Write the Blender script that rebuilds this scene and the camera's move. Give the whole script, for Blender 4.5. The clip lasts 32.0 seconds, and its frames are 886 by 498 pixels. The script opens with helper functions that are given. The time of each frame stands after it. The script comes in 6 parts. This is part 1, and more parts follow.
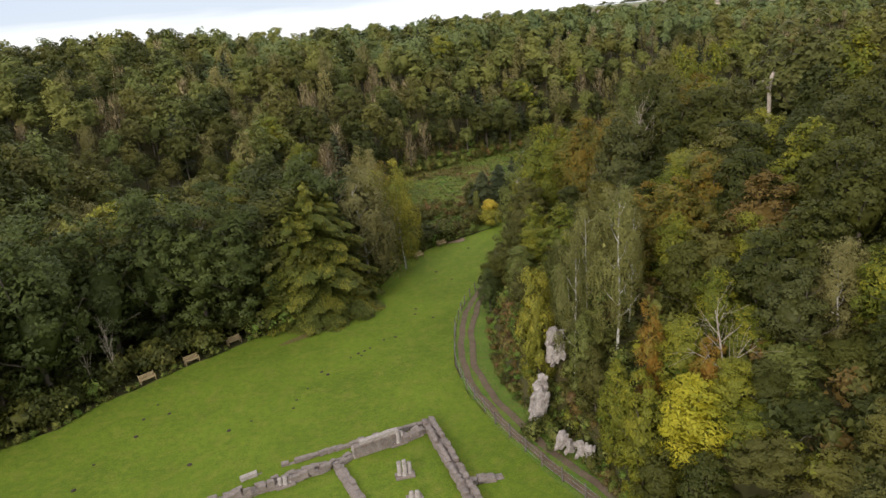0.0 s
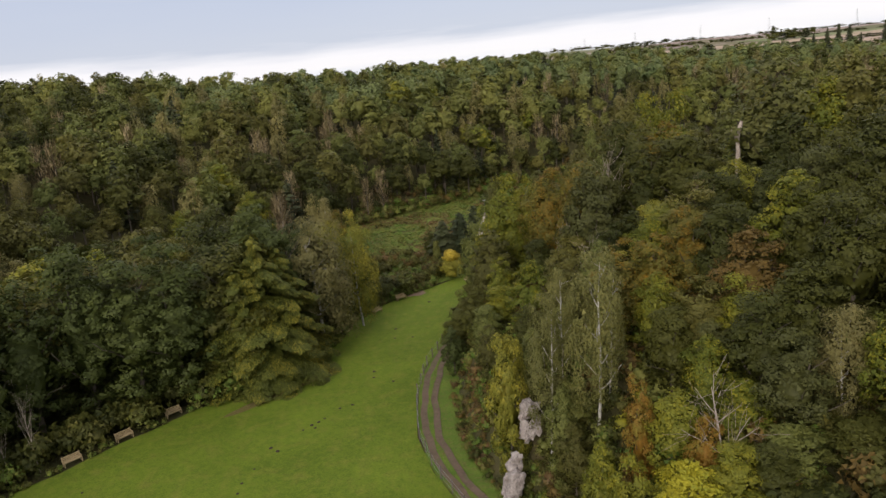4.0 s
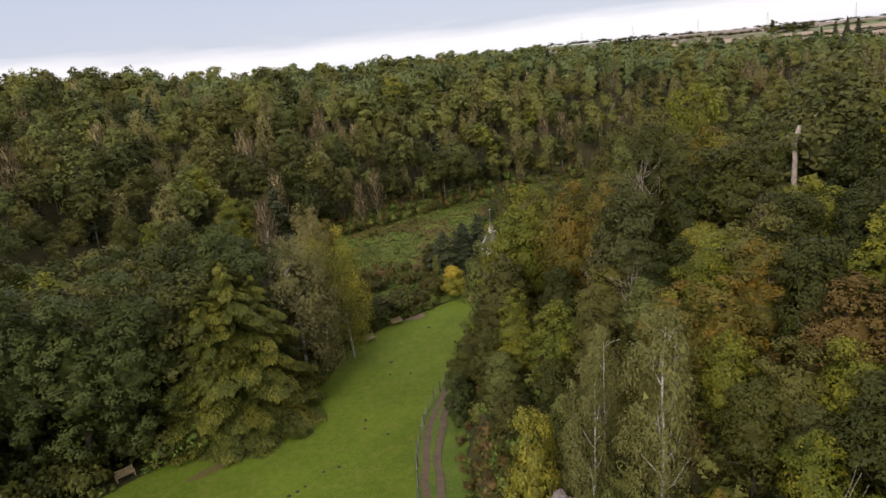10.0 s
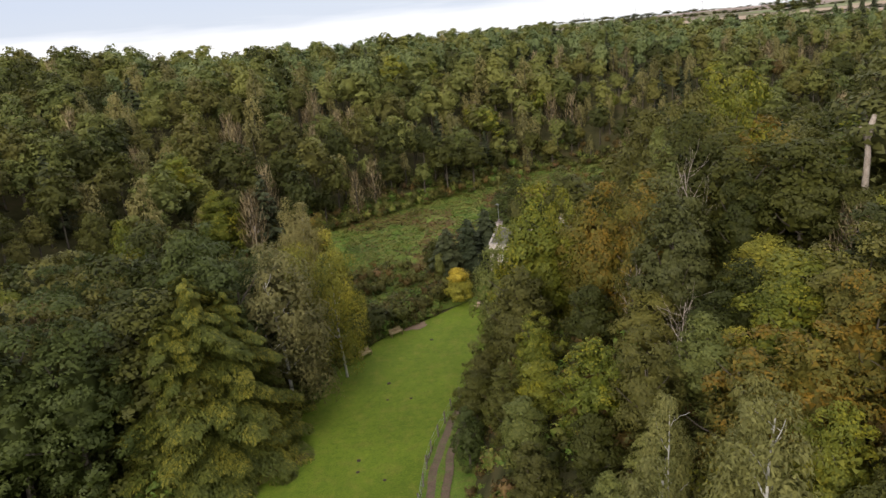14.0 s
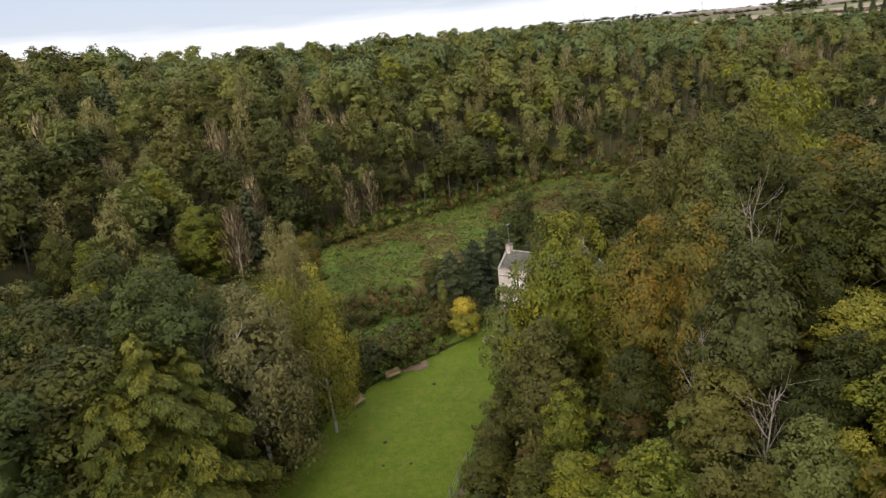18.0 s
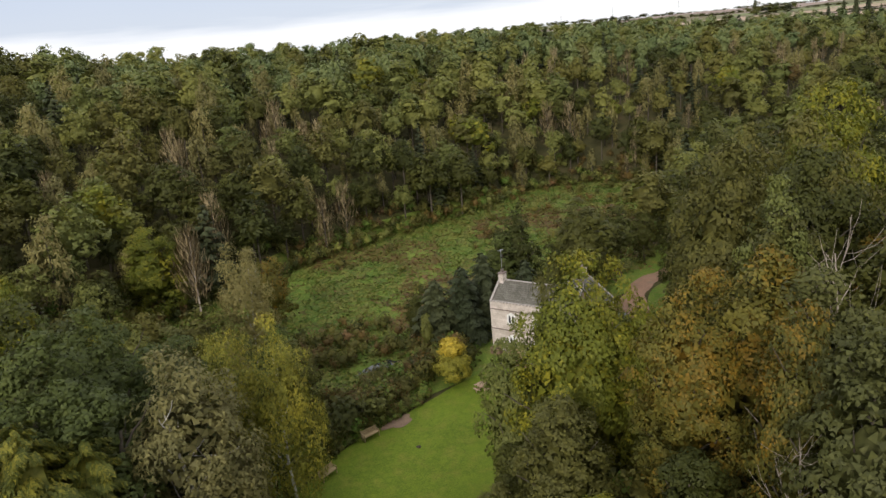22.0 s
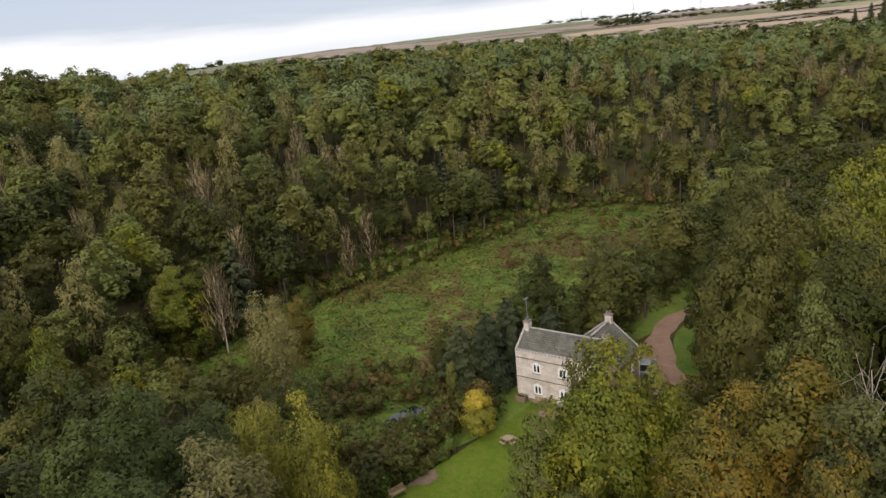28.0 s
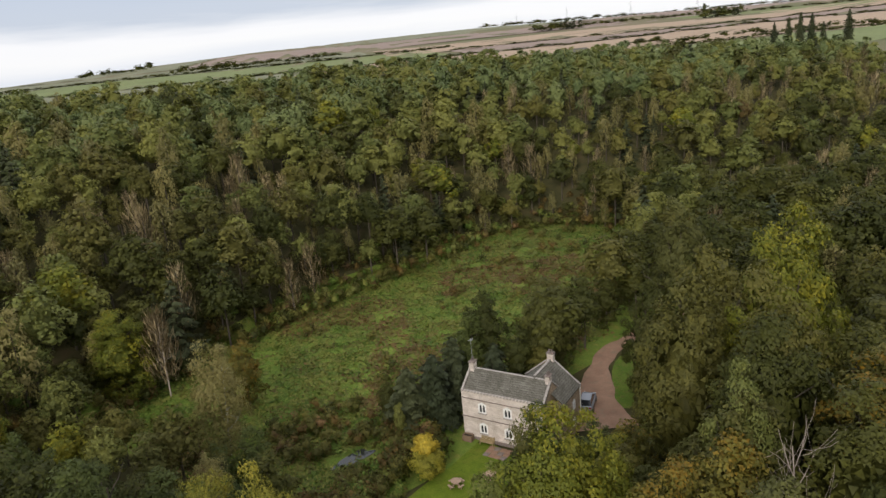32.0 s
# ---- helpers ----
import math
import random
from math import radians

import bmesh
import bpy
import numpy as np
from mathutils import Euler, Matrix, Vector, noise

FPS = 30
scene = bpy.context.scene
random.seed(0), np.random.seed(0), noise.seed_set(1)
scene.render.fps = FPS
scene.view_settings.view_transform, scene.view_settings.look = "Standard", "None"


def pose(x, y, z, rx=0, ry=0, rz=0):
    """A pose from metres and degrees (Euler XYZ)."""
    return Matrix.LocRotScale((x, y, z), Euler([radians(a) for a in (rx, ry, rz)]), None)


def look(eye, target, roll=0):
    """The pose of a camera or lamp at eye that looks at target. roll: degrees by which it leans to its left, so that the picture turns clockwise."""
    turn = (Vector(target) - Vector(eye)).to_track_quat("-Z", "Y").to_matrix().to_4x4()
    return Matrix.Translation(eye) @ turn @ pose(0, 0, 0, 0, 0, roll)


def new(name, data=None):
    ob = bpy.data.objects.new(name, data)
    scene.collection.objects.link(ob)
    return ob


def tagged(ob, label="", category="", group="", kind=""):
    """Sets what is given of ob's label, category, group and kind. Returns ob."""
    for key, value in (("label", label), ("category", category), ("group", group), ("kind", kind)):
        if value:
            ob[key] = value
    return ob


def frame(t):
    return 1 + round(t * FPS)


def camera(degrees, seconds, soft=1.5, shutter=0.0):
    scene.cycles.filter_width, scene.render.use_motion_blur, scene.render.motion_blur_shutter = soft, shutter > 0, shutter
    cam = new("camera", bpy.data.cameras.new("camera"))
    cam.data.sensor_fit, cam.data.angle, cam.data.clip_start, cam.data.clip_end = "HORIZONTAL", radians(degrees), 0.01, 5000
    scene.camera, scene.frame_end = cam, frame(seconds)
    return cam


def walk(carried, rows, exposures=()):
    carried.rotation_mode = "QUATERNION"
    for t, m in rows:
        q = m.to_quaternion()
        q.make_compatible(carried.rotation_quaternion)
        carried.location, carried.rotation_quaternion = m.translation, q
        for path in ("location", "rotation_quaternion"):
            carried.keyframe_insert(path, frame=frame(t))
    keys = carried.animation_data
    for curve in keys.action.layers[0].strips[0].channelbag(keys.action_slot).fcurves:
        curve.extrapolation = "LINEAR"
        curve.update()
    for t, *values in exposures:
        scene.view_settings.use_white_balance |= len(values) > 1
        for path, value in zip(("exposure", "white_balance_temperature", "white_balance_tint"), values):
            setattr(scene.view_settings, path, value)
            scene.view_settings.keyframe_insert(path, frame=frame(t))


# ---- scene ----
import itertools

cam = camera(64.2, 32.0)
METRES, EYE, TILT, LEAN, TURN = 60.0, 30.0, -16.5, 5.5, 0.0
ROWS = [
    (0.0, 0.0, 0.0, 0.0, 0.0, 0.0, -0.0),
    (0.5, -0.0006, 0.0097, 0.0037, 0.0, 0.46, 0.03),
    (1.0, -0.0011, 0.0192, 0.0074, 0.01, 0.94, 0.06),
    (1.5, -0.0017, 0.0292, 0.0111, -0.23, 1.43, 0.11),
    (2.0, -0.0024, 0.0396, 0.0145, -0.82, 1.92, 0.21),
    (2.5, -0.0033, 0.0499, 0.0179, -2.12, 2.42, 0.47),
    (3.0, -0.0044, 0.0605, 0.0213, -3.32, 2.93, 0.72),
    (3.5, -0.0054, 0.071, 0.0244, -3.48, 3.3, 0.71),
    (5.5, -0.006, 0.1188, 0.0378, -3.56, 3.49, 0.69),
    (6.0, -0.0059, 0.1326, 0.0417, -3.56, 3.52, 0.65),
    (6.5, -0.0055, 0.1472, 0.0464, -3.6, 3.54, 0.69),
    (7.0, -0.0054, 0.1627, 0.0521, -3.62, 3.56, 0.72),
    (7.5, -0.0054, 0.1796, 0.0585, -3.63, 3.56, 0.71),
    (8.0, -0.0052, 0.197, 0.0646, -3.71, 3.56, 0.71),
    (8.5, -0.0051, 0.2155, 0.0705, -3.77, 3.56, 0.73),
    (9.0, -0.005, 0.2342, 0.0765, -3.79, 3.56, 0.74),
    (9.5, -0.0043, 0.2532, 0.0825, -3.78, 3.55, 0.77),
    (10.0, -0.0037, 0.2722, 0.0891, -3.76, 2.96, 0.82),
    (10.5, -0.003, 0.2917, 0.0961, -3.7, 2.12, 0.89),
    (11.0, -0.0022, 0.3111, 0.1029, -3.68, 1.47, 0.91),
    (11.5, -0.0019, 0.3315, 0.1099, -3.68, 1.43, 0.95),
    (12.0, -0.0016, 0.3519, 0.116, -3.66, 1.41, 0.9),
    (12.5, -0.001, 0.3725, 0.1214, -3.66, 1.39, 0.88),
    (13.0, -0.0004, 0.3932, 0.1267, -3.68, 1.39, 0.87),
    (13.5, 0.0003, 0.4141, 0.1327, -3.7, 1.37, 0.89),
    (14.0, 0.0007, 0.4348, 0.1392, -3.72, 1.36, 0.89),
    (14.5, 0.0012, 0.4555, 0.1456, -3.73, 1.34, 0.89),
    (16.5, 0.0023, 0.5379, 0.1721, -3.82, 1.32, 0.87),
    (17.0, 0.0028, 0.5588, 0.1792, -3.83, 1.34, 0.88),
    (17.5, 0.0029, 0.5803, 0.1864, -3.83, 1.34, 0.9),
    (18.0, 0.0032, 0.6014, 0.1934, -3.81, 1.38, 0.83),
    (18.5, 0.0037, 0.6229, 0.1999, -3.78, 1.41, 0.82),
    (19.0, 0.0042, 0.6447, 0.2068, -3.74, 1.42, 0.83),
    (19.5, 0.0047, 0.6668, 0.2136, -3.69, 1.45, 0.81),
    (20.0, 0.0054, 0.6893, 0.2201, -3.77, 1.47, 0.8),
    (20.5, 0.0061, 0.7118, 0.2262, -4.44, 1.48, 0.93),
    (21.0, 0.0068, 0.7342, 0.2323, -5.19, 1.49, 1.12),
    (21.5, 0.0075, 0.7565, 0.239, -5.51, 1.49, 1.24),
    (22.0, 0.0084, 0.779, 0.2463, -5.48, 1.5, 1.27),
    (22.5, 0.0087, 0.7923, 0.2527, -4.89, 1.49, 1.06),
    (23.0, 0.0082, 0.7945, 0.2578, -4.57, 1.46, 0.96),
    (23.5, 0.0077, 0.7937, 0.2631, -4.34, 1.43, 0.91),
    (24.0, 0.0071, 0.7919, 0.2692, -4.23, 1.4, 0.92),
    (24.5, 0.0064, 0.7898, 0.2757, -4.17, 1.37, 0.94),
    (25.0, 0.0055, 0.7876, 0.2831, -4.12, 1.32, 0.99),
    (25.5, 0.0044, 0.7852, 0.2914, -4.07, 1.28, 1.03),
    (27.5, -0.0013, 0.7749, 0.3278, -4.02, 1.21, 1.12),
    (28.0, -0.0026, 0.7725, 0.3372, -3.98, 1.21, 1.09),
    (28.5, -0.0036, 0.77, 0.3468, -3.95, 1.2, 1.08),
    (29.0, -0.0046, 0.7674, 0.3558, -3.94, 1.19, 1.09),
    (29.5, -0.0058, 0.7643, 0.3656, -3.96, 1.19, 1.09),
    (30.0, -0.0074, 0.7612, 0.3755, -3.98, 1.17, 1.05),
    (30.5, -0.0085, 0.7583, 0.3852, -3.98, 1.17, 1.02),
    (31.0, -0.0084, 0.7558, 0.3948, -4.81, 1.18, 1.23),
    (31.5, -0.0091, 0.7534, 0.4042, -7.09, 1.17, 1.81),
    (32.0, -0.0108, 0.7508, 0.4123, -8.8, 1.17, 2.21),
]
walk(cam, [(t, pose(0, 0, EYE, TILT, LEAN, TURN) @ pose(METRES * x, METRES * y, METRES * z, 90 + pitch, roll, yaw)) for t, x, y, z, yaw, pitch, roll in ROWS],
     exposures=[(0.0, 0.40, 6500, 11), (1.5, 0.35, 6500, 11), (3.5, 0.10, 6550, 15), (6.0, 0.04, 6600, 18), (9.5, 0.06, 6600, 18), (11.0, 0.28, 6550, 16), (14.0, 0.31, 6550, 14), (20.0, 0.26, 6500, 13), (28.0, 0.15, 6500, 13), (32.0, 0.07, 6500, 13)])

# ---- sky and sun ----
SUN_UP, SUN_TURN = 24.0, 205.0
world = bpy.data.worlds.new("overcast_evening")
scene.world = world
world.use_nodes = True
wn, wl = world.node_tree.nodes, world.node_tree.links
wn.clear()


def wnode(kind, **values):
    n = wn.new(kind)
    for key, value in values.items():
        n.inputs[key].default_value = value
    return n


w_out, w_bg = wn.new("ShaderNodeOutputWorld"), wnode("ShaderNodeBackground", Strength=1.0)
sky = wn.new("ShaderNodeTexSky")
sky.sky_type, sky.sun_disc = "NISHITA", False
sky.sun_elevation, sky.sun_rotation, sky.dust_density = radians(SUN_UP), radians(SUN_TURN), 2.0
w_dim = wn.new("ShaderNodeVectorMath")
w_dim.operation = "SCALE"
w_dim.inputs["Scale"].default_value = 0.10
wl.new(sky.outputs["Color"], w_dim.inputs[0])
w_co, w_sep = wn.new("ShaderNodeTexCoord"), wn.new("ShaderNodeSeparateXYZ")
wl.new(w_co.outputs["Generated"], w_sep.inputs[0])
# long flat cloud streaks: noise squeezed in height
w_map = wn.new("ShaderNodeMapping")
w_map.inputs["Scale"].default_value = (1.6, 1.6, 16.0)
wl.new(w_co.outputs["Generated"], w_map.inputs["Vector"])
w_noise = wnode("ShaderNodeTexNoise", Scale=1.7, Detail=6.0, Roughness=0.55)
wl.new(w_map.outputs["Vector"], w_noise.inputs["Vector"])
w_add = wn.new("ShaderNodeMath")
w_add.operation = "MULTIPLY_ADD"
w_add.inputs[1].default_value, w_add.inputs[2].default_value = 0.055, -0.028
wl.new(w_noise.outputs["Fac"], w_add.inputs[0])
w_el = wn.new("ShaderNodeMath")
w_el.operation = "ADD"
wl.new(w_sep.outputs["Z"], w_el.inputs[0])
wl.new(w_add.outputs[0], w_el.inputs[1])
w_ramp = wn.new("ShaderNodeValToRGB")
stops = [(0.0, (0.80, 0.86, 0.93, 1)), (0.03, (1.0, 1.02, 1.02, 1)), (0.045, (0.98, 1.0, 1.02, 1)), (0.066, (0.60, 0.67, 0.77, 1)),
         (0.125, (0.55, 0.63, 0.76, 1)), (0.19, (0.80, 0.80, 0.82, 1)), (0.42, (1.10, 1.13, 1.18, 1)), (1.0, (1.25, 1.26, 1.28, 1))]
for k, (p, c) in enumerate(stops):
    e = w_ramp.color_ramp.elements[k] if k < 2 else w_ramp.color_ramp.elements.new(p)
    e.position, e.color = p, c
wl.new(w_el.outputs[0], w_ramp.inputs["Fac"])
w_mix = wn.new("ShaderNodeMix")
w_mix.data_type = "RGBA"
w_mix.inputs["Factor"].default_value = 0.88
wl.new(w_dim.outputs[0], w_mix.inputs["A"])
wl.new(w_ramp.outputs["Color"], w_mix.inputs["B"])
wl.new(w_mix.outputs["Result"], w_bg.inputs["Color"])
wl.new(w_bg.outputs[0], w_out.inputs["Surface"])

sun = new("sun", bpy.data.lights.new("sun", "SUN"))
sun.data.energy, sun.data.angle, sun.data.color = 2.0, radians(14), (1.0, 0.95, 0.86)
s_dir = Vector((math.sin(radians(SUN_TURN)) * math.cos(radians(SUN_UP)), math.cos(radians(SUN_TURN)) * math.cos(radians(SUN_UP)), math.sin(radians(SUN_UP))))
sun.matrix_world = look(s_dir * 200, (0, 0, 0))

# ---- materials ----
def material(name, rough=0.8, spec=0.3):
    m = bpy.data.materials.new(name)
    m.use_nodes = True
    b = m.node_tree.nodes["Principled BSDF"]
    b.inputs["Roughness"].default_value, b.inputs["Specular IOR Level"].default_value = rough, spec
    return m, m.node_tree.nodes, m.node_tree.links, b


def rgba(c):
    return (c[0], c[1], c[2], 1)


def noise_of(n, l, scale, detail=4.0, rough=0.6, vector=None):
    t = n.new("ShaderNodeTexNoise")
    t.inputs["Scale"].default_value, t.inputs["Detail"].default_value, t.inputs["Roughness"].default_value = scale, detail, rough
    if vector is None:
        co = n.new("ShaderNodeTexCoord")
        vector = co.outputs["Object"]
    l.new(vector, t.inputs["Vector"])
    return t.outputs["Fac"]


def ramp_of(n, l, fac, stops):
    r = n.new("ShaderNodeValToRGB")
    for k, (p, c) in enumerate(stops):
        e = r.color_ramp.elements[k] if k < 2 else r.color_ramp.elements.new(p)
        e.position, e.color = p, rgba(c)
    l.new(fac, r.inputs["Fac"])
    return r.outputs["Color"]


def mix_of(n, l, fac, a, b, kind="MIX"):
    m = n.new("ShaderNodeMix")
    m.data_type, m.blend_type = "RGBA", kind
    for value, key in ((fac, "Factor"), (a, "A"), (b, "B")):
        if isinstance(value, (int, float)):
            m.inputs[key].default_value = value
        elif isinstance(value, tuple):
            m.inputs[key].default_value = rgba(value)
        else:
            l.new(value, m.inputs[key])
    return m.outputs["Result"]


def math_of(n, l, op, a, b=0.0, clamp=False):
    m = n.new("ShaderNodeMath")
    m.operation, m.use_clamp = op, clamp
    for k, value in enumerate((a, b)):
        if isinstance(value, (int, float)):
            m.inputs[k].default_value = value
        else:
            l.new(value, m.inputs[k])
    return m.outputs[0]


def bump_of(n, l, b, height, strength=0.3, distance=0.05):
    u = n.new("ShaderNodeBump")
    u.inputs["Strength"].default_value, u.inputs["Distance"].default_value = strength, distance
    l.new(height, u.inputs["Height"])
    l.new(u.outputs["Normal"], b.inputs["Normal"])


def surface(name, dark, light, scale, rough=0.85, bump=0.3, stain=None, fine=8.0, spec=0.25, distance=0.03):
    """A two-scale mottled surface: broad patches from dark to light, fine grain and an optional stain colour."""
    m, n, l, b = material(name, rough, spec)
    broad, grain = noise_of(n, l, scale, 5), noise_of(n, l, scale * fine, 3)
    col = ramp_of(n, l, broad, [(0.3, dark), (0.7, light)])
    col = mix_of(n, l, 0.35, col, ramp_of(n, l, grain, [(0.25, tuple(v * 0.45 for v in dark)), (0.75, tuple(min(1, v * 1.25) for v in light))]))
    if stain:
        col = mix_of(n, l, ramp_of(n, l, noise_of(n, l, scale * 2.3, 6), [(0.52, (0, 0, 0)), (0.7, (0.8, 0.8, 0.8))]), col, stain)
    l.new(col, b.inputs["Base Color"])
    bump_of(n, l, b, grain, bump, distance)
    return m


def leaves(name, dark, light, accent=None, glow=0.34, share=0.2):
    """Foliage: tree to tree by Object Info's Random (or the tint stored in joined woods), leaf to leaf by island, clump to clump by noise."""
    m, n, l, b = material(name, 0.62, 0.25)
    info, geo, att = n.new("ShaderNodeObjectInfo"), n.new("ShaderNodeNewGeometry"), n.new("ShaderNodeAttribute")
    att.attribute_name = "tint"
    tree = math_of(n, l, "FRACT", math_of(n, l, "ADD", info.outputs["Random"], att.outputs["Fac"]))
    leaf = geo.outputs["Random Per Island"]
    co = n.new("ShaderNodeTexCoord")
    clump = noise_of(n, l, 0.35, 3, 0.6, co.outputs["Object"])
    f = math_of(n, l, "ADD", math_of(n, l, "MULTIPLY", tree, 0.62), math_of(n, l, "MULTIPLY", leaf, 0.16))
    f = math_of(n, l, "ADD", f, math_of(n, l, "MULTIPLY", math_of(n, l, "SUBTRACT", clump, 0.36), 0.42))
    col = ramp_of(n, l, f, [(0.05, dark), (0.9, light)])
    if accent:
        pick = ramp_of(n, l, math_of(n, l, "ADD", clump, math_of(n, l, "MULTIPLY", leaf, 0.25)), [(0.78 - share, (0, 0, 0)), (0.86 - share * 0.5, (1, 1, 1))])
        col = mix_of(n, l, pick, col, accent)
    col = mix_of(n, l, 1.0, col, ramp_of(n, l, leaf, [(0.0, (0.86, 0.87, 0.87)), (1.0, (1.15, 1.14, 1.11))]), "MULTIPLY")
    col = mix_of(n, l, 1.0, col, ramp_of(n, l, noise_of(n, l, 2.6, 3, 0.7, co.outputs["Object"]), [(0.30, (0.74, 0.77, 0.77)), (0.68, (1.24, 1.21, 1.16))]), "MULTIPLY")
    l.new(col, b.inputs["Base Color"])
    tr, mx = n.new("ShaderNodeBsdfTranslucent"), n.new("ShaderNodeMixShader")
    l.new(col, tr.inputs["Color"])
    mx.inputs["Fac"].default_value = glow
    l.new(b.outputs[0], mx.inputs[1])
    l.new(tr.outputs[0], mx.inputs[2])
    l.new(mx.outputs[0], n["Material Output"].inputs["Surface"])
    return m


# fresh, birch and blue are lightened: the far slope's haze is in their colour
LEAF = {
    "green": leaves("leaf_green", (0.040, 0.049, 0.009), (0.091, 0.091, 0.015)),
    "alder": leaves("leaf_alder", (0.042, 0.060, 0.014), (0.090, 0.108, 0.024)),
    "ash": leaves("leaf_ash_grey_green", (0.071, 0.076, 0.021), (0.138, 0.138, 0.037)),
    "fresh": leaves("leaf_fresh_green", (0.105, 0.128, 0.034), (0.235, 0.230, 0.055)),
    "olive": leaves("leaf_olive", (0.078, 0.078, 0.018), (0.165, 0.150, 0.032)),
    "brown": leaves("leaf_browning", (0.087, 0.058, 0.015), (0.164, 0.107, 0.027)),
    "yellow": leaves("leaf_yellow", (0.36, 0.32, 0.024), (0.60, 0.53, 0.038), (0.24, 0.25, 0.026), share=0.14),
    "sbirch": leaves("leaf_birch_thin", (0.121, 0.121, 0.037), (0.218, 0.205, 0.060)),
    "lime": leaves("leaf_yellow_green", (0.098, 0.122, 0.014), (0.205, 0.205, 0.026), (0.247, 0.225, 0.019), share=0.14),
    "orange": leaves("leaf_orange", (0.15, 0.085, 0.018), (0.32, 0.17, 0.024), (0.22, 0.18, 0.03)),
    "tawny": leaves("leaf_olive_gold", (0.092, 0.090, 0.017), (0.178, 0.156, 0.027), (0.218, 0.132, 0.015), share=0.17),
    "gbirch": leaves("leaf_birch_yellow", (0.140, 0.148, 0.022), (0.290, 0.265, 0.036), (0.35, 0.30, 0.04), share=0.14),
    "gold": leaves("leaf_golden_privet", (0.30, 0.24, 0.03), (0.60, 0.46, 0.06)),
    "birch": leaves("leaf_birch", (0.150, 0.138, 0.050), (0.275, 0.238, 0.085)),
    "larch": leaves("needle_larch", (0.050, 0.068, 0.013), (0.112, 0.124, 0.020), (0.196, 0.180, 0.023), share=0.16),
    "dark": leaves("needle_dark", (0.026, 0.036, 0.015), (0.066, 0.074, 0.03), None, 0.1),
    "blue": leaves("needle_pine", (0.095, 0.130, 0.048), (0.200, 0.228, 0.078), None, 0.2),
    "twig": leaves("twig_pale", (0.215, 0.160, 0.080), (0.430, 0.335, 0.185), None, 0.1),
    "fern": leaves("bracken_dead", (0.110, 0.066, 0.032), (0.25, 0.145, 0.058), (0.15, 0.14, 0.035)),
    "herb": leaves("herb_green", (0.080, 0.145, 0.020), (0.165, 0.235, 0.040), (0.20, 0.20, 0.045)),
}
BARK = surface("bark_brown", (0.045, 0.035, 0.026), (0.13, 0.105, 0.08), 3.0, bump=0.6, stain=(0.07, 0.085, 0.05))
BIRCH_BARK = surface("bark_birch", (0.26, 0.245, 0.21), (0.56, 0.53, 0.48), 1.5, bump=0.2, stain=(0.10, 0.09, 0.08))
DEAD_WOOD = surface("wood_dead_grey", (0.22, 0.18, 0.145), (0.47, 0.40, 0.33), 2.0, bump=0.5, stain=(0.16, 0.12, 0.09))
STONE = surface("limestone_weathered", (0.10, 0.078, 0.068), (0.28, 0.235, 0.21), 1.6, bump=0.8, stain=(0.15, 0.085, 0.055), distance=0.06)
PALE_STONE = surface("limestone_pale", (0.17, 0.145, 0.13), (0.42, 0.37, 0.335), 1.4, bump=0.7, stain=(0.13, 0.10, 0.085), distance=0.05)
ROCK = surface("cliff_rock", (0.12, 0.10, 0.09), (0.46, 0.405, 0.37), 0.6, bump=0.8, stain=(0.12, 0.08, 0.07), distance=0.12)
BENCH_WOOD = surface("bench_wood", (0.20, 0.145, 0.07), (0.34, 0.26, 0.14), 3.0, bump=0.2)
TABLE_WOOD = surface("table_wood_bleached", (0.24, 0.16, 0.11), (0.40, 0.29, 0.21), 3.0, bump=0.2)
POST_WOOD = surface("post_wood_dark", (0.07, 0.055, 0.045), (0.16, 0.13, 0.11), 5.0, bump=0.3)
SOIL = surface("soil_dark", (0.022, 0.017, 0.012), (0.06, 0.045, 0.03), 4.0, bump=0.6)
PLASTER = surface("window_white", (0.62, 0.61, 0.58), (0.8, 0.79, 0.76), 4.0, bump=0.1)
METAL = surface("steel_grey", (0.20, 0.21, 0.22), (0.34, 0.35, 0.36), 6.0, rough=0.5, bump=0.1, spec=0.5)


def grass_material(name, dark, light, dry, dry_share, scale=0.12, bump=0.5):
    m, n, l, b = material(name, 0.9, 0.15)
    broad, mid, fine = noise_of(n, l, scale, 4), noise_of(n, l, scale * 6, 4), noise_of(n, l, 9.0, 4, 0.7)
    col = ramp_of(n, l, broad, [(0.3, dark), (0.7, light)])
    col = mix_of(n, l, ramp_of(n, l, mid, [(0.62 - dry_share, (0, 0, 0)), (0.80, (0.75, 0.75, 0.75))]), col, dry)
    col = mix_of(n, l, 1.0, col, ramp_of(n, l, fine, [(0.25, (0.55, 0.60, 0.5)), (0.75, (1.35, 1.3, 1.3))]), "MULTIPLY")
    patch = noise_of(n, l, scale * 14, 5, 0.7)
    col = mix_of(n, l, 1.0, col, ramp_of(n, l, patch, [(0.3, (0.80, 0.86, 0.8)), (0.7, (1.2, 1.12, 1.1))]), "MULTIPLY")
    l.new(col, b.inputs["Base Color"])
    bump_of(n, l, b, fine, bump, 0.06)
    return m


